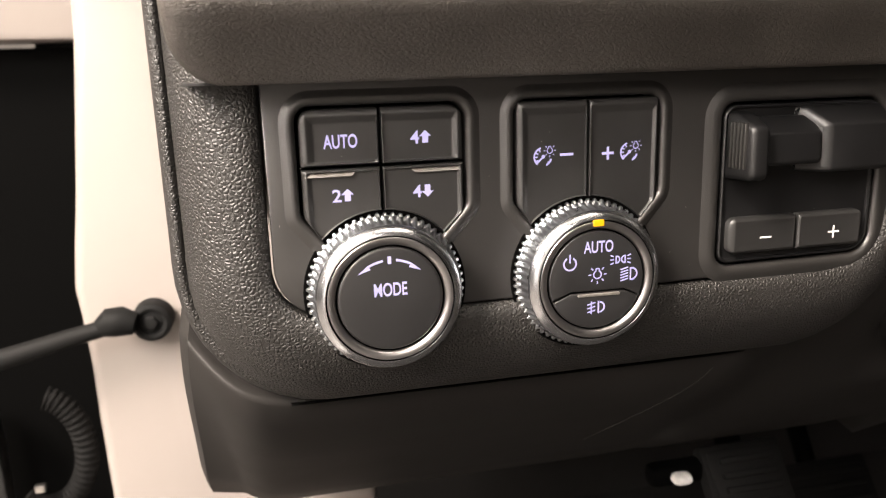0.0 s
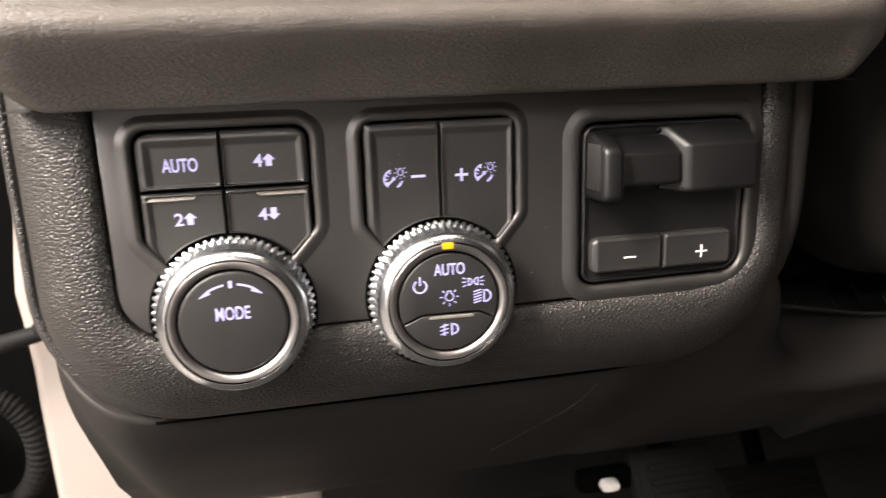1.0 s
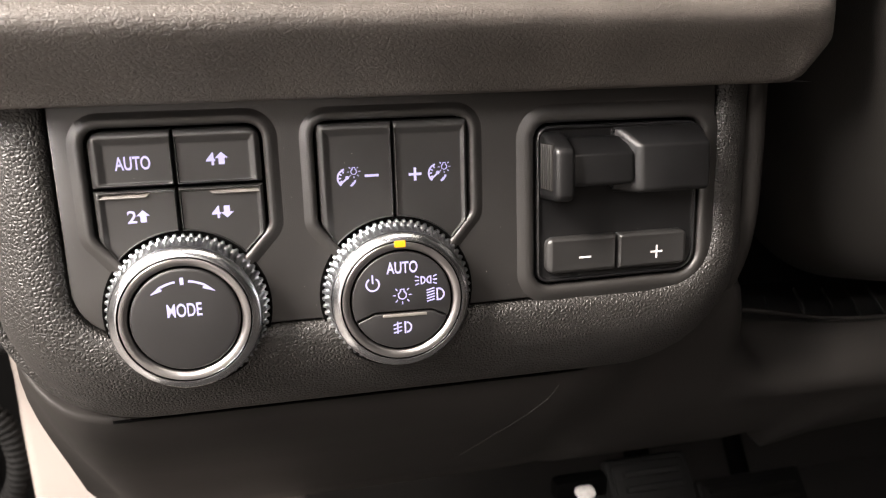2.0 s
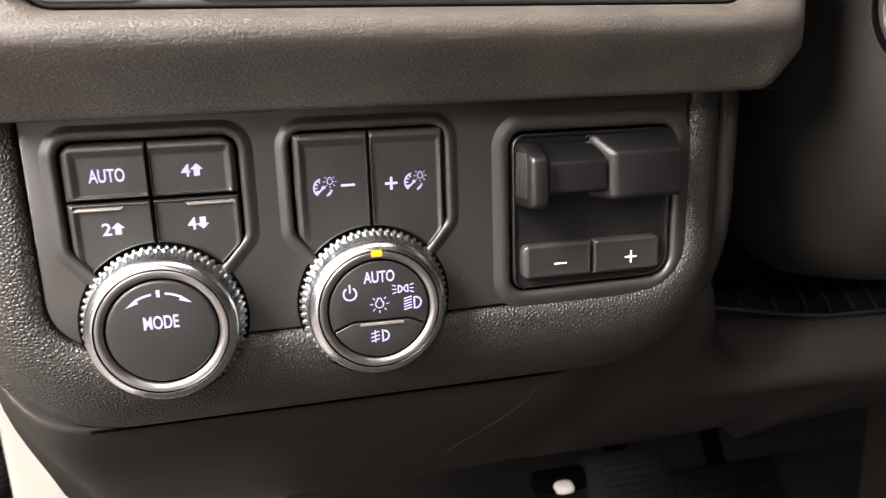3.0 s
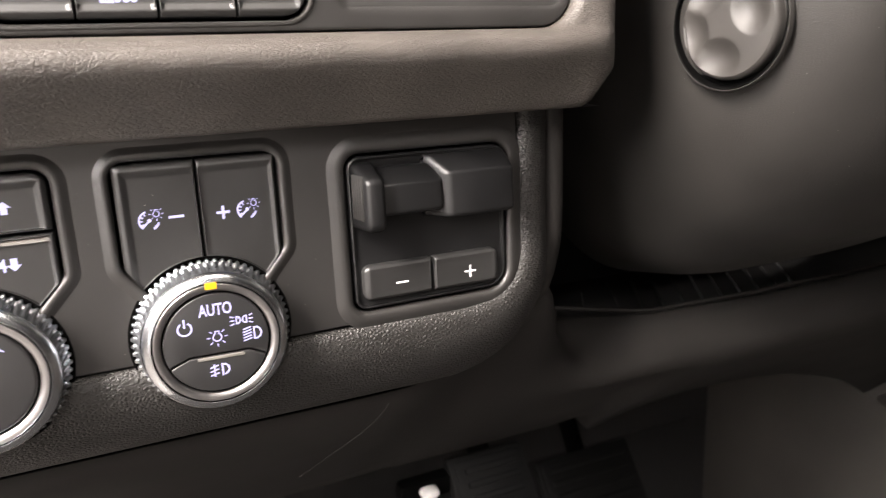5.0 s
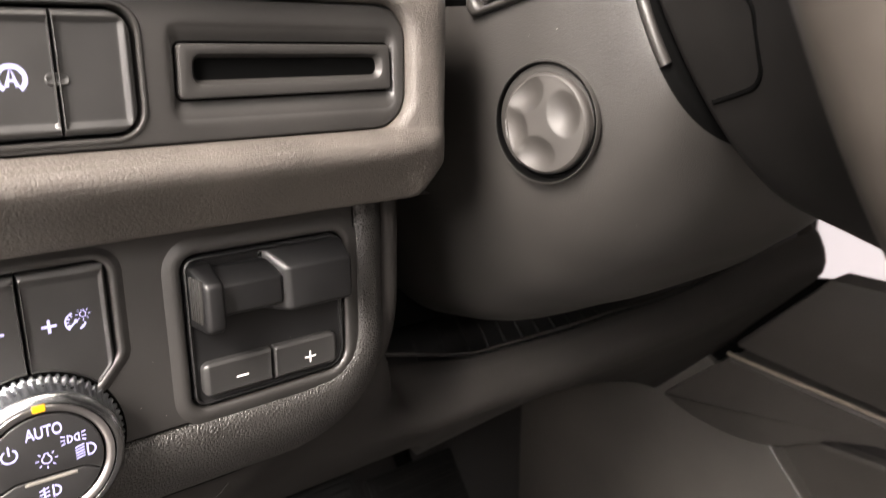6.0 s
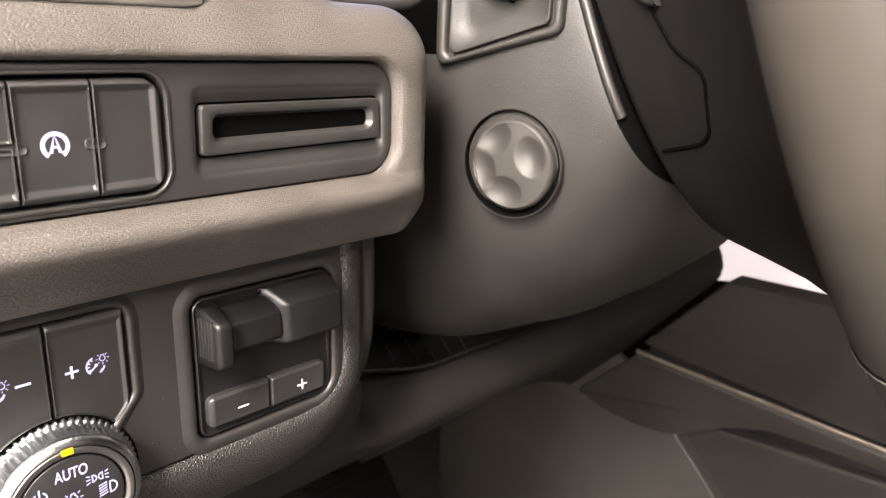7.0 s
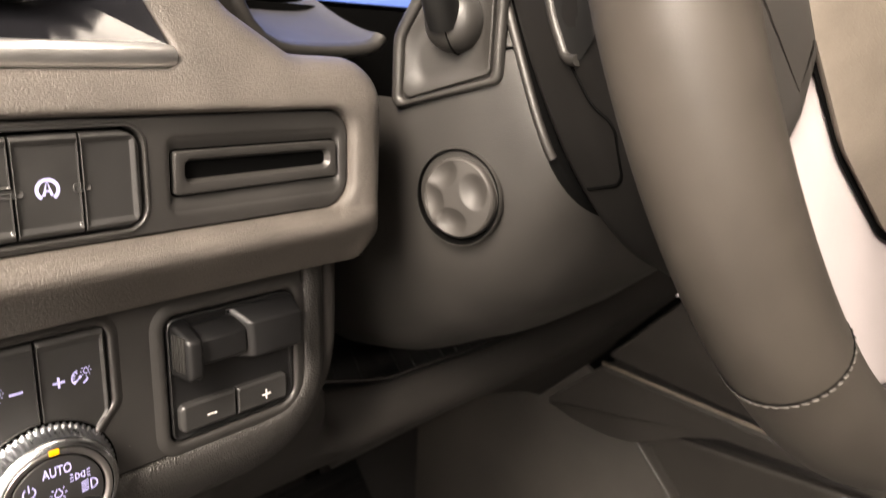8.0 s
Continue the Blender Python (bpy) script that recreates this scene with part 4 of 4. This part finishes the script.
    return Vector((x, ys + (z - 604) * 0.42, z)) * MM


def between(keys, fine=4):
    """Sections eased between the given ones, so that the shroud shows no facets."""
    out = []
    for i in range(len(keys) - 1):
        p = [keys[max(i - 1, 0)], keys[i], keys[i + 1], keys[min(i + 2, len(keys) - 1)]]
        for k in range(fine):
            u = k / fine
            out.append(tuple(0.5 * (2 * b + (c - a) * u + (2 * a - 5 * b + 4 * c - d) * u * u + (3 * b - a - 3 * c + d) * u ** 3) for a, b, c, d in zip(*p)))
    return out + [keys[-1]]


NA = 120
rows = [[column_point(*sec, 2 * math.pi * k / NA) for k in range(NA)] for sec in between(SECTIONS)]
# the shroud's own turned-in end, blackened to draw a crescent of shade
piece("turn_in_shade", sheet(rows[37:], True), shade_black, column, "turned-in end of the shroud, coloured black for the shade by the wheel boss", 60)
bm = sheet(rows[:38], True)
for co, no in (((0, 0, 0.6175), (0, 0, 1)), ((0, 0.0030, 0.6175), (0, 1, 0.30))):
    bmesh.ops.bisect_plane(bm, geom=bm.verts[:] + bm.edges[:] + bm.faces[:], plane_co=co, plane_no=no)
bmesh.ops.delete(bm, geom=[f for f in bm.faces if f.calc_center_median().z > 0.6175 and f.calc_center_median().y > 0.0030 - 0.30 * (f.calc_center_median().z - 0.6175)], context="FACES")
piece("shroud", bm, column_plastic, column, angle=60)
CAP = pose(0.2612, -0.0318, 0.5767, 0, 0, -80.0)      # faces out from the side of the column, x along it towards the driver


def placed(bm, m):
    bm.transform(m)
    return bm


def turned(prof, n=72, cap=True):
    return lathe(0, 0, prof, n, cap)


piece("cap_collar", placed(turned([(21.3, 2.0), (21.3, -0.35), (21.1, -0.55), (20.8, -0.4), (20.6, 0.6), (20.5, 3.0), (16, 3.2)], cap=True), CAP), shade_black, column, "dark recess ring")


def cap_face():
    """A round cap pressed with four finger dents."""
    bm = bmesh.new()
    dents = [(122, 0.58), (20, 0.58), (-92, 0.58), (-164, 0.58)]
    last = None
    n = 120
    for q, r in enumerate([18.1, 18.1, 17.9, 17.4, 16.8] + [16.2 - 0.6 * k for k in range(26)]):
        y0 = (2.0, -0.8, -1.8, -2.5, -3.0)[q] if q < 5 else -3.0 - 0.9 * (1 - (r / 16) ** 2)
        row = []
        for k in range(n):
            a = 2 * math.pi * k / n
            x, z = r * math.cos(a), r * math.sin(a)
            y = y0
            if q > 2:
                for ang, rr in dents:
                    dx, dz = x + 1.9 - 19.2 * rr * math.cos(radians(ang)), z - 0.4 - 19.2 * rr * math.sin(radians(ang))
                    along = dx * math.cos(radians(ang)) + dz * math.sin(radians(ang))
                    across = -dx * math.sin(radians(ang)) + dz * math.cos(radians(ang))
                    reach = (along / 6.6) ** 2 + (across / 8.4) ** 2
                    y += 2.6 * max(0.0, 1 - reach) ** 1.3
            row.append(bm.verts.new((x * MM, y * MM, z * MM)))
        if last:
            bridge(bm, last, row)
        last = row
    bm.faces.new(last)
    return bm


piece("cap_lip", placed(turned([(22.2, 1.5), (21.95, -0.1), (21.75, -0.4), (21.5, -0.4), (21.35, 0.0), (21.3, 1.6)], cap=False), CAP), column_plastic, column, "moulded lip round the cap")
piece("cap", placed(cap_face(), CAP @ Matrix.Translation((0.0006, 0.0015, -0.0003))), cap_plastic, column, "round cap with four pressed dents")

PLATE = pose(0.2590, -0.020, 0.640, 0, 0, -78)
STALK = [(-19, -23.5, 3), (25.5, -10.0, 3), (27.0, 48, 3), (14, 48, 3), (-6, 23, 14), (-18, 4, 14)]
STALK_RIM = [(-24.6, -27.5, 4), (30.0, -13.2, 5), (31.5, 53, 4), (12, 53, 4), (-11.5, 26, 16), (-24.2, 5, 16)]
bm = bmesh.new()
last = None
for u, y in ((0, 2.6), (0.0, 0.6), (0.06, -0.1), (0.18, -0.7), (0.34, -1.05), (0.52, -1.1), (0.68, -0.9), (0.80, -0.4), (0.88, 0.5), (0.90, 1.9), (1.15, 2.0)):
    cur = ring(bm, [(a + (c - a) * u, b + (d - b) * u) for (a, b), (c, d) in zip(rounded(STALK_RIM, 9), rounded(STALK, 9))], y)
    if last:
        bridge(bm, last, cur)
    last = cur
piece("stalk_frame", placed(bm, PLATE), column_plastic, column, "rounded frame of the stalk opening", 60)


def dished_plate(depths):
    """A plate that falls gently from its edge, its corners softer the further in."""
    bm = bmesh.new()
    last = None
    for d, y in depths:
        corners = inset([c[:2] for c in STALK], d) if d else [c[:2] for c in STALK]
        cur = ring(bm, rounded([(x, z, c[2] + 2.2 * max(0, d - 1)) for (x, z), c in zip(corners, STALK)], 9), y)
        if last:
            bridge(bm, last, cur)
        last = cur
    bm.faces.new(last)
    return bm


piece("stalk_plate", placed(dished_plate([(0.5, 1.9), (0.6, -0.2), (0.8, -0.55), (1.3, -0.5), (2.0, -0.2), (3.0, 0.35), (4.2, 1.0), (5.6, 1.6), (7.0, 2.0), (8.4, 2.15)]), PLATE), column_plastic, column, "dished plate round the stalk", 75)
stalk = thing("stalk_lever", (0.255, -0.025, 0.65), "black stalk lever on a rounded boot", "stalk")
piece("boot", placed(turned([(13.5, 4), (13.4, 1), (13.0, -1.5), (12, -4.0), (10, -6.2), (7.5, -7.6), (5, -8.2)]), PLATE @ Matrix.Translation((0.0065, 0, 0.0115))), column_plastic, stalk, "round boot")
piece("boot_seam", tube([(PLATE @ Vector(((6.5 + 13.75 * math.sin(radians(a)) * 0.22) * MM, -13.75 * 0.62 * math.cos(radians(a)) * MM - 0.0002, (11.5 - 13.75 * math.sin(radians(a))) * MM))) for a in range(18, 100, 6)], 0.0004, 6), shade_black, stalk, "dark moulding seam")
piece("lever", tube([(0.2555, -0.026, 0.651), (0.2475, -0.029, 0.662), (0.238, -0.033, 0.685), (0.225, -0.038, 0.72), (0.19, -0.05, 0.79)], [0.0078, 0.0074, 0.0070, 0.0070, 0.0068], 20), stalk_black, stalk, "glossy black lever")
edge = [p for p in (column_point(-69.5, 271.4, 569, radians(150 + 1.0 * k)) for k in range(96)) if p.z > 0.597]
piece("edge_notch", tube([(0.2680, -0.0460, 0.6405), (0.2687, -0.0505, 0.6413), (0.2700, -0.0550, 0.6419)], 0.0006, 6), shade_black, column, "small dark notch across the edge")
piece("edge_strip", tube(edge, 0.0020, 12), column_plastic, column, "raised edge of the shroud")
rows = [[column_point(ys, 280, 578, 2 * math.pi * k / NA) for k in range(NA)] for ys in (-55, -92)]
piece("gap", sheet(rows, True), shade_black, column, "black sleeve that paints in the shade before the wheel boss")

# ---- steering wheel ----
HUB, TIP = Vector((0.3704, -0.1592, 0.688)), 0.2379
WU, WV, WN = Vector((1, 0, 0)), Vector((0, math.sin(TIP), math.cos(TIP))), Vector((0, -math.cos(TIP), math.sin(TIP)))


def on_wheel(r, deg, off=0.0):
    return HUB + WU * (r * math.cos(radians(deg))) + WV * (r * math.sin(radians(deg))) + WN * off


wheel = thing("steering_wheel", tuple(HUB), "grey leather steering wheel with stitched rim", "steering wheel")
bm = bmesh.new()
first = last = None
for q in range(160):
    d = q * 360 / 160
    cur = []
    for k in range(28):
        a = 2 * math.pi * k / 28
        cur.append(bm.verts.new(on_wheel(0.1937 + 0.0172 * math.cos(a), d, 0.0178 * math.sin(a) - 0.0022)))
    if last:
        bridge(bm, last, cur)
    else:
        first = cur
    last = cur
bridge(bm, last, first)
rim = piece("rim", bm, wheel_leather, wheel, "grey leather rim", 80)
for d in (221.5, 318.5):
    bm = bmesh.new()
    for k in range(44):
        a0, a1 = (2 * math.pi * (k + f) / 44 for f in (0.08, 0.86))
        pts = [on_wheel(0.1937 + 0.0174 * math.cos(a0 + (a1 - a0) * f), d - 0.10 + 0.20 * f, 0.0180 * math.sin(a0 + (a1 - a0) * f) - 0.0022) for f in (0, 0.5, 1)]
        add = tube(pts, (0.00025, 0.00048, 0.00025), 5)
        me = bpy.data.meshes.new("stitch")
        add.to_mesh(me)
        add.free()
        bm.from_mesh(me)
        bpy.data.meshes.remove(me)
    piece("stitching", bm, thread, rim, "short pale stitches along a seam")
    groove = [on_wheel(0.1937 + 0.0172 * math.cos(2 * math.pi * k / 56), d - 0.25, 0.0178 * math.sin(2 * math.pi * k / 56) - 0.0022) for k in range(57)]
    piece("seam", tube(groove, 0.00035, 6, False), shade_black, rim, "dark seam between the leather panels")


def wheel_slab(points, off0, off1, steps=((3.0, 0.0), (1.0, 0.12), (0, 0.35), (0, 0.65), (1.0, 0.88), (3.0, 1.0))):
    """A thick rounded plate in the wheel's plane from (radius, degrees) corners."""
    bm = bmesh.new()
    flat = [(1000 * a * math.cos(radians(b)), 1000 * a * math.sin(radians(b)), 8) for a, b in points]
    loop = rounded(flat, 6)
    last = None
    for d, w in steps:
        off = off0 + (off1 - off0) * w
        cur = [bm.verts.new(HUB + WU * (x * MM) + WV * (z * MM) + WN * off) for x, z in (inset(loop, d) if d else loop)]
        if last:
            bridge(bm, last, cur)
        else:
            bm.faces.new(cur)
        last = cur
    bm.faces.new(last)
    return bm


piece("spoke", wheel_slab([(0.112, 172), (0.180, 179), (0.181, 190), (0.181, 204), (0.178, 210), (0.135, 210), (0.107, 206.5)], -0.016, 0.001, ((3, 0), (0, 0.2), (0, 0.4), (0.6, 0.6), (2, 0.78), (4.5, 0.91), (8, 0.98), (12, 1))), cap_plastic, wheel, "grey spoke with control buttons")
piece("spoke", wheel_slab([(0.09, -25), (0.186, -20), (0.187, -8), (0.183, 2), (0.09, 10)], -0.034, -0.010), rubber, wheel, "dark spoke with control buttons")
piece("spoke_trim", wheel_slab([(0.08, 202), (0.176, 201), (0.178, 215), (0.178, 230), (0.178, 246), (0.176, 262), (0.08, 262)], -0.014, -0.004), spoke_silver, wheel, "pale satin silver spoke trim")


def wheel_loft(sections, power=2.5, n=96):
    """Superellipse sections round the wheel's axis: offset, half width, half height, lean towards the column's end."""
    bm = bmesh.new()
    last = None
    for d, ax, bz, lean in sections:
        cur = []
        for k in range(n):
            a = 2 * math.pi * k / n
            c, s_ = math.cos(a), math.sin(a)
            v = bz * math.copysign(abs(s_) ** (2 / power), s_)
            cur.append(bm.verts.new(HUB + WU * (ax * math.copysign(abs(c) ** (2 / power), c)) + WV * v + WN * (d - 0.161 * lean * (v + 0.13))))
        if last:
            bridge(bm, last, cur)
        else:
            bm.faces.new(cur)
        last = cur
    bm.faces.new(last)
    return bm


hub_loop = [(0.1125, 20), (0.100, 60), (0.095, 90), (0.100, 120), (0.1125, 160), (0.1125, 196), (0.1135, 223), (0.1185, 249), (0.124, 270), (0.1185, 291), (0.1135, 317), (0.1125, 344)]
bm = bmesh.new()
loop = rounded([(1000 * a * math.cos(radians(b)), 1000 * a * math.sin(radians(b)), 30) for a, b in hub_loop], 5)
last = None
for d, off in ((12, -12), (6, -6), (2, -2.4), (0.4, -1.0), (0, -0.2), (0.6, 0.6), (4, 3.0), (12, 8), (26, 14), (45, 18)):
    cur = [bm.verts.new(HUB + WU * (x * MM) + WV * (z * MM) + WN * (off * MM)) for x, z in (inset(loop, d) if d else loop)]
    if last:
        bridge(bm, last, cur)
    last = cur
bm.faces.new(last)
COVER = [(-0.024, 0.100, 0.100, 0), (-0.026, 0.160, 0.158, 0), (-0.030, 0.163, 0.162, 0), (-0.040, 0.141, 0.158, 0.1), (-0.060, 0.120, 0.146, 0.4), (-0.078, 0.108, 0.137, 0.8), (-0.088, 0.1035, 0.1315, 1), (-0.0908, 0.102, 0.130, 1), (-0.0918, 0.099, 0.126, 1), (-0.088, 0.08, 0.10, 1)]


def cover_side(y, z, out=-0.0003):
    """The point of the cover's side wall at a given depth and height."""
    q = Vector((HUB.x, y, z)) - HUB
    v, o = q.dot(WV), q.dot(WN)
    rows_ = [(d - 0.161 * w * (v + 0.13), ax, bz) for d, ax, bz, w in COVER[2:9]]
    for (o0, a0, b0), (o1, a1, b1) in zip(rows_, rows_[1:]):
        if o1 <= o <= o0:
            f = (o - o0) / (o1 - o0)
            return Vector((HUB.x - out - (a0 + (a1 - a0) * f) * max(0.0, 1 - (abs(v) / (b0 + (b1 - b0) * f)) ** 2.5) ** 0.4, y, z))
    return Vector((HUB.x - 0.1, y, z))


piece("airbag_cover", bm, airbag_vinyl, wheel, "grained grey airbag cover")
bm = bmesh.new()
cur = [[bm.verts.new(HUB + WU * (x * MM) + WV * (z * MM) + WN * (off * MM)) for x, z in inset(loop, d)] for d, off in ((-1.6, -2.6), (12, -2.4))]
bridge(bm, *cur)
piece("airbag_gap", bm, shade_black, wheel, "black gap round the airbag cover")
cover = piece("back_cover", wheel_loft(COVER), cover_shade_plastic, wheel, "smooth plastic cover behind the hub, coloured darker for the rim's shade", 50)
seam = rounded([(-72, 700, 0), (-84, 640, 26), (-98, 622, 20), (-110.5, 616, 8), (-111.5, 594.0, 10), (-87, 586.8, 0)], 10)
piece("seam", tube([cover_side(y * MM, z * MM) for y, z in densify(seam, 0.7) if -110.6 < y < -84 and z < 640 and not (y > -92 and 587.5 < z < 622)], 0.0009, 8), shade_black, cover, "dark curved seam")
recess = densify(rounded([(-66, 690, 0), (-78, 652, 10), (-85, 637.5, 7), (-94, 638, 6), (-105, 648, 8), (-108, 690, 0)], 6), 1.5)
bm = bmesh.new()
bm.faces.new([bm.verts.new(cover_side(y * MM, z * MM, 0.0006)) for y, z in recess])
bmesh.ops.triangulate(bm, faces=bm.faces[:])
piece("rear_button", bm, stalk_black, cover, "dark control recess")
piece("recess_lip", tube([cover_side(y * MM, z * MM, 0.0004) for y, z in recess if z < 689 and not y < -92], 0.0022, 10), column_plastic, cover, "rounded lip of the recess")

# ---- centre console across the footwell ----
console = thing("centre_console", (0.75, 0.1, 0.2), "dark grey centre console side with a pale trim line", "console")


def side_slab(yz, x0, x1, bevel):
    """A plate in a plane across x from (y, z) corners with radius, in millimetres."""
    bm = bmesh.new()
    loop = rounded(yz, 5)
    last = None
    for d, x in ((0, x1), (0, x0 + bevel), (bevel * 0.3, x0 + bevel * 0.3), (bevel, x0)):
        cur = [bm.verts.new((x * MM, a * MM, b * MM)) for a, b in (inset(loop, d) if d else loop)]
        if last:
            bridge(bm, last, cur)
        last = cur
    bm.faces.new(last)
    return bm


piece("upper_panel", side_slab([(47, 412, 3), (126, 326, 3), (-60, 308, 0), (-700, 270, 10), (-700, 420, 10), (-31, 413, 0)], 690, 722, 3), console_plastic, console)
piece("trim_line", tube([(0.6895, 0.130, 0.3165), (0.6885, 0.04, 0.311), (0.6885, -0.06, 0.3045), (0.689, -0.5, 0.278)], 0.0020, 8), trim_metal, console, "pale metal trim line")
band = side_slab([(129, 314, 3), (-60, 302, 0), (-700, 264, 0), (-700, 246, 5), (-200, 277, 0), (-89, 281, 30), (-8, 279, 30), (29, 267, 30), (71, 242, 20), (92, 235, 12), (120, 232, 20), (161, 234, 20), (202, 245, 4)], 690, 716, 5)
piece("side_band", band, console_plastic, console, "smooth band under the trim line")
piece("footwell_side", side_slab([(83, 238, 6), (38, 190, 0), (-30, 110, 0), (-60, 2, 0), (415, 2, 0), (415, 340, 0), (250, 340, 0), (150, 300, 0), (110, 262, 0)], 697, 722, 3), footwell_trim, console, "smooth side of the footwell")
# black sheet in place of the shade inside the bolster gap
piece("gap", side_slab([(48, 409, 0), (66, 406, 0), (232, 236, 0), (205, 225, 0), (178, 250, 0)], 703, 706, 0.5), shade_black, console, "black sheet that paints in the shaded gap along the bolster")
piece("recess", side_slab([(86, 250, 5), (-700, 290, 5), (-700, 0, 5), (-50, 0, 5)], 712, 724, 3), console_plastic, console, "shaded recess")
piece("recess_edge", tube([(0.6965, 0.083, 0.237), (0.6965, 0.038, 0.190), (0.6965, -0.03, 0.11)], 0.0022, 8), console_plastic, console, "pale recess edge")

# ---- footwell ----
def pedal(name, x, y, z, w, h, label, arm_to):
    t = thing(name, (x, y, z), label, "pedal")
    m = pose(x, y, z, -38, 0, 0)
    p = piece("pad", placed(box(-w / 2, w / 2, -0.006, 0.006, -h / 2, h / 2, 0.004), m), pedal_rubber, t, "ribbed rubber pad")
    for q in range(5):
        piece("rib", placed(box(-w / 2 + 0.006, w / 2 - 0.006, -0.009, -0.005, -h / 2 + 0.008 + q * (h - 0.016) / 4 - 0.002, -h / 2 + 0.008 + q * (h - 0.016) / 4 + 0.002, 0.001), m), pedal_rubber, p)
    piece("pad_trim", placed(box(-w / 2 - 0.003, w / 2 + 0.003, -0.004, 0.007, -h / 2 - 0.003, h / 2 + 0.003, 0.003), m), pedal_rubber, t, "black pad frame")
    piece("arm", tube([(x, y + 0.012, z), (x, y + 0.05, z + 0.06), arm_to], 0.008, 10), shade_black, t)
    return t


pedal("parking_brake_pedal", 0.264, 0.1455, 0.304, 0.048, 0.05, "black ribbed parking brake pedal", (0.264, 0.63, 0.48))
pedal("brake_pedal", 0.42, 0.26, 0.20, 0.09, 0.06, "black ribbed brake pedal with a metal frame", (0.42, 0.63, 0.5))
bracket = thing("release_handle", (0.221, 0.151, 0.315), "small pale release handle under the knee panel", "handle")
piece("tab", box(0.2160, 0.2278, 0.146, 0.156, 0.3114, 0.3178, 0.0030), print_white, bracket, "pale printed tab")
piece("bar", box(0.204, 0.244, 0.153, 0.166, 0.307, 0.321, 0.005), shade_black, bracket)

# ---- open door post beyond the dashboard end ----
post = thing("door_post", (-0.05, 0.33, 0.4), "white painted body post at the open door", "door post")
post_line = [(-117, 1200), (-116, 620), (-118, 580), (-124, 530), (-130, 480), (-136, 440), (-139, 415), (-137, 395), (-135, 360), (-135, 320), (-134, 270), (-132, 200), (-130, 100), (-128, -50)]
piece("panel", pad(rounded([(x, z, 40) for x, z in post_line] + [(60, -50, 0), (60, 1200, 0)], 4), [(0, 420), (0, 330), (1.0, 325.5), (3, 322), (6, 320.5), (9, 320)]), white_paint, post)
arm = thing("door_check_arm", (-0.09, 0.3, 0.40), "black door check arm bolted to the white post", "door check")
piece("eye", placed(turned([(13.5, 12), (13.5, -1), (12.8, -3.5), (10.5, -4.6), (8.5, -4.0), (7.6, -2.2), (6.8, -2.4), (4.0, -3.2)], 32), pose(-0.0885, 0.308, 0.3925)), pedal_rubber, arm, "round black eye")
piece("bolt", placed(turned([(5.0, 2), (5.0, -4.6), (4.2, -5.4), (2, -5.6)], 6), pose(-0.0885, 0.308, 0.3925)), pedal_rubber, arm)
piece("knuckle", tube([(-0.098, 0.302, 0.394), (-0.106, 0.302, 0.3965), (-0.114, 0.302, 0.396), (-0.120, 0.302, 0.393)], [0.0075, 0.0100, 0.0100, 0.0065], 16), pedal_rubber, arm)
piece("bar", tube([(-0.112, 0.302, 0.394), (-0.14, 0.302, 0.388), (-0.19, 0.302, 0.376), (-0.26, 0.302, 0.361), (-0.34, 0.302, 0.345)], [0.0055, 0.006, 0.007, 0.0075, 0.008], 12), pedal_rubber, arm)
harness = thing("door_wiring_harness", (-0.19, 0.40, 0.25), "black corrugated wiring loom at the door hinge", "wiring loom")
pts, rad = [], []
for k in range(181):
    a = radians(75 - k * 200 / 180)
    pts.append((-0.200 + 0.033 * math.cos(a), 0.400, 0.262 + 0.048 * math.sin(a)))
    rad.append(0.0095 if k % 6 < 3 else 0.0080)
piece("sleeve", tube(pts, rad, 14), pedal_rubber, harness)
piece("clip", box(-0.206, -0.198, 0.386, 0.392, 0.234, 0.240, 0.001), steel, harness, "small bright clip")
# near-black sheet paints in the deep shade of the door gap
tagged(part("hinge_gap_shade", box(-0.62, -0.13, 0.47, 0.50, -0.2, 0.58), shade_black), "black sheet that paints in the shade of the open door gap", "door", kind="structure")
tagged(part("hinge_post", box(-0.262, -0.243, 0.43, 0.45, -0.1, 0.285, 0.004), dark_plastic), "dark hinge post by the open door", "hinge")
tagged(part("fender", box(-0.9, -0.118, 0.44, 0.50, 0.584, 0.95, 0.006), white_paint), "white painted outer body panel", "body panel")

# ---- wear: a faint scratch and fine dust ----
def on_knee(x, k):
    """A point of the knee panel just proud of its surface; k counts along its section."""
    row = knee_row(x)
    i = int(k)
    p = row[i].lerp(row[i + 1], k - i)
    return p + Vector((0, -0.00005, -0.00008))


piece("scratch", tube([on_knee(157 - 24 * u ** 1.6, 5.0 + 4.2 * u) for u in [q / 24 for q in range(25)]], 0.00016, 5), scratch_grey, knee, "faint pale scratch")
rng = random.Random(7)
bm = bmesh.new()
spots = []
for k in range(70):
    spots.append(Vector((rng.uniform(2, 198), -0.05, rng.uniform(486, 549))) * MM)
for k in range(9):
    spots.append(Vector((rng.uniform(11, 30) if k % 2 else rng.uniform(73, 92), -0.33, rng.uniform(529, 541))) * MM)
for k in range(60):
    u = rng.randrange(3, 8)
    sec = tuple(a + (b - a) * rng.random() for a, b in zip(SECTIONS[u], SECTIONS[u + 1]))
    spots.append(column_point(*sec, radians(rng.uniform(180, 245))))
for p in spots:
    r = rng.uniform(0.00003, 0.00010)
    bmesh.ops.create_icosphere(bm, subdivisions=1, radius=r, matrix=Matrix.Translation(p) @ Matrix.Diagonal((rng.uniform(0.7, 2.0), 0.5, rng.uniform(0.7, 1.6), 1)))
tagged(part("dust", bm, dust_pale), "fine pale dust specks on the dark plastic", "dust", kind="stuff")
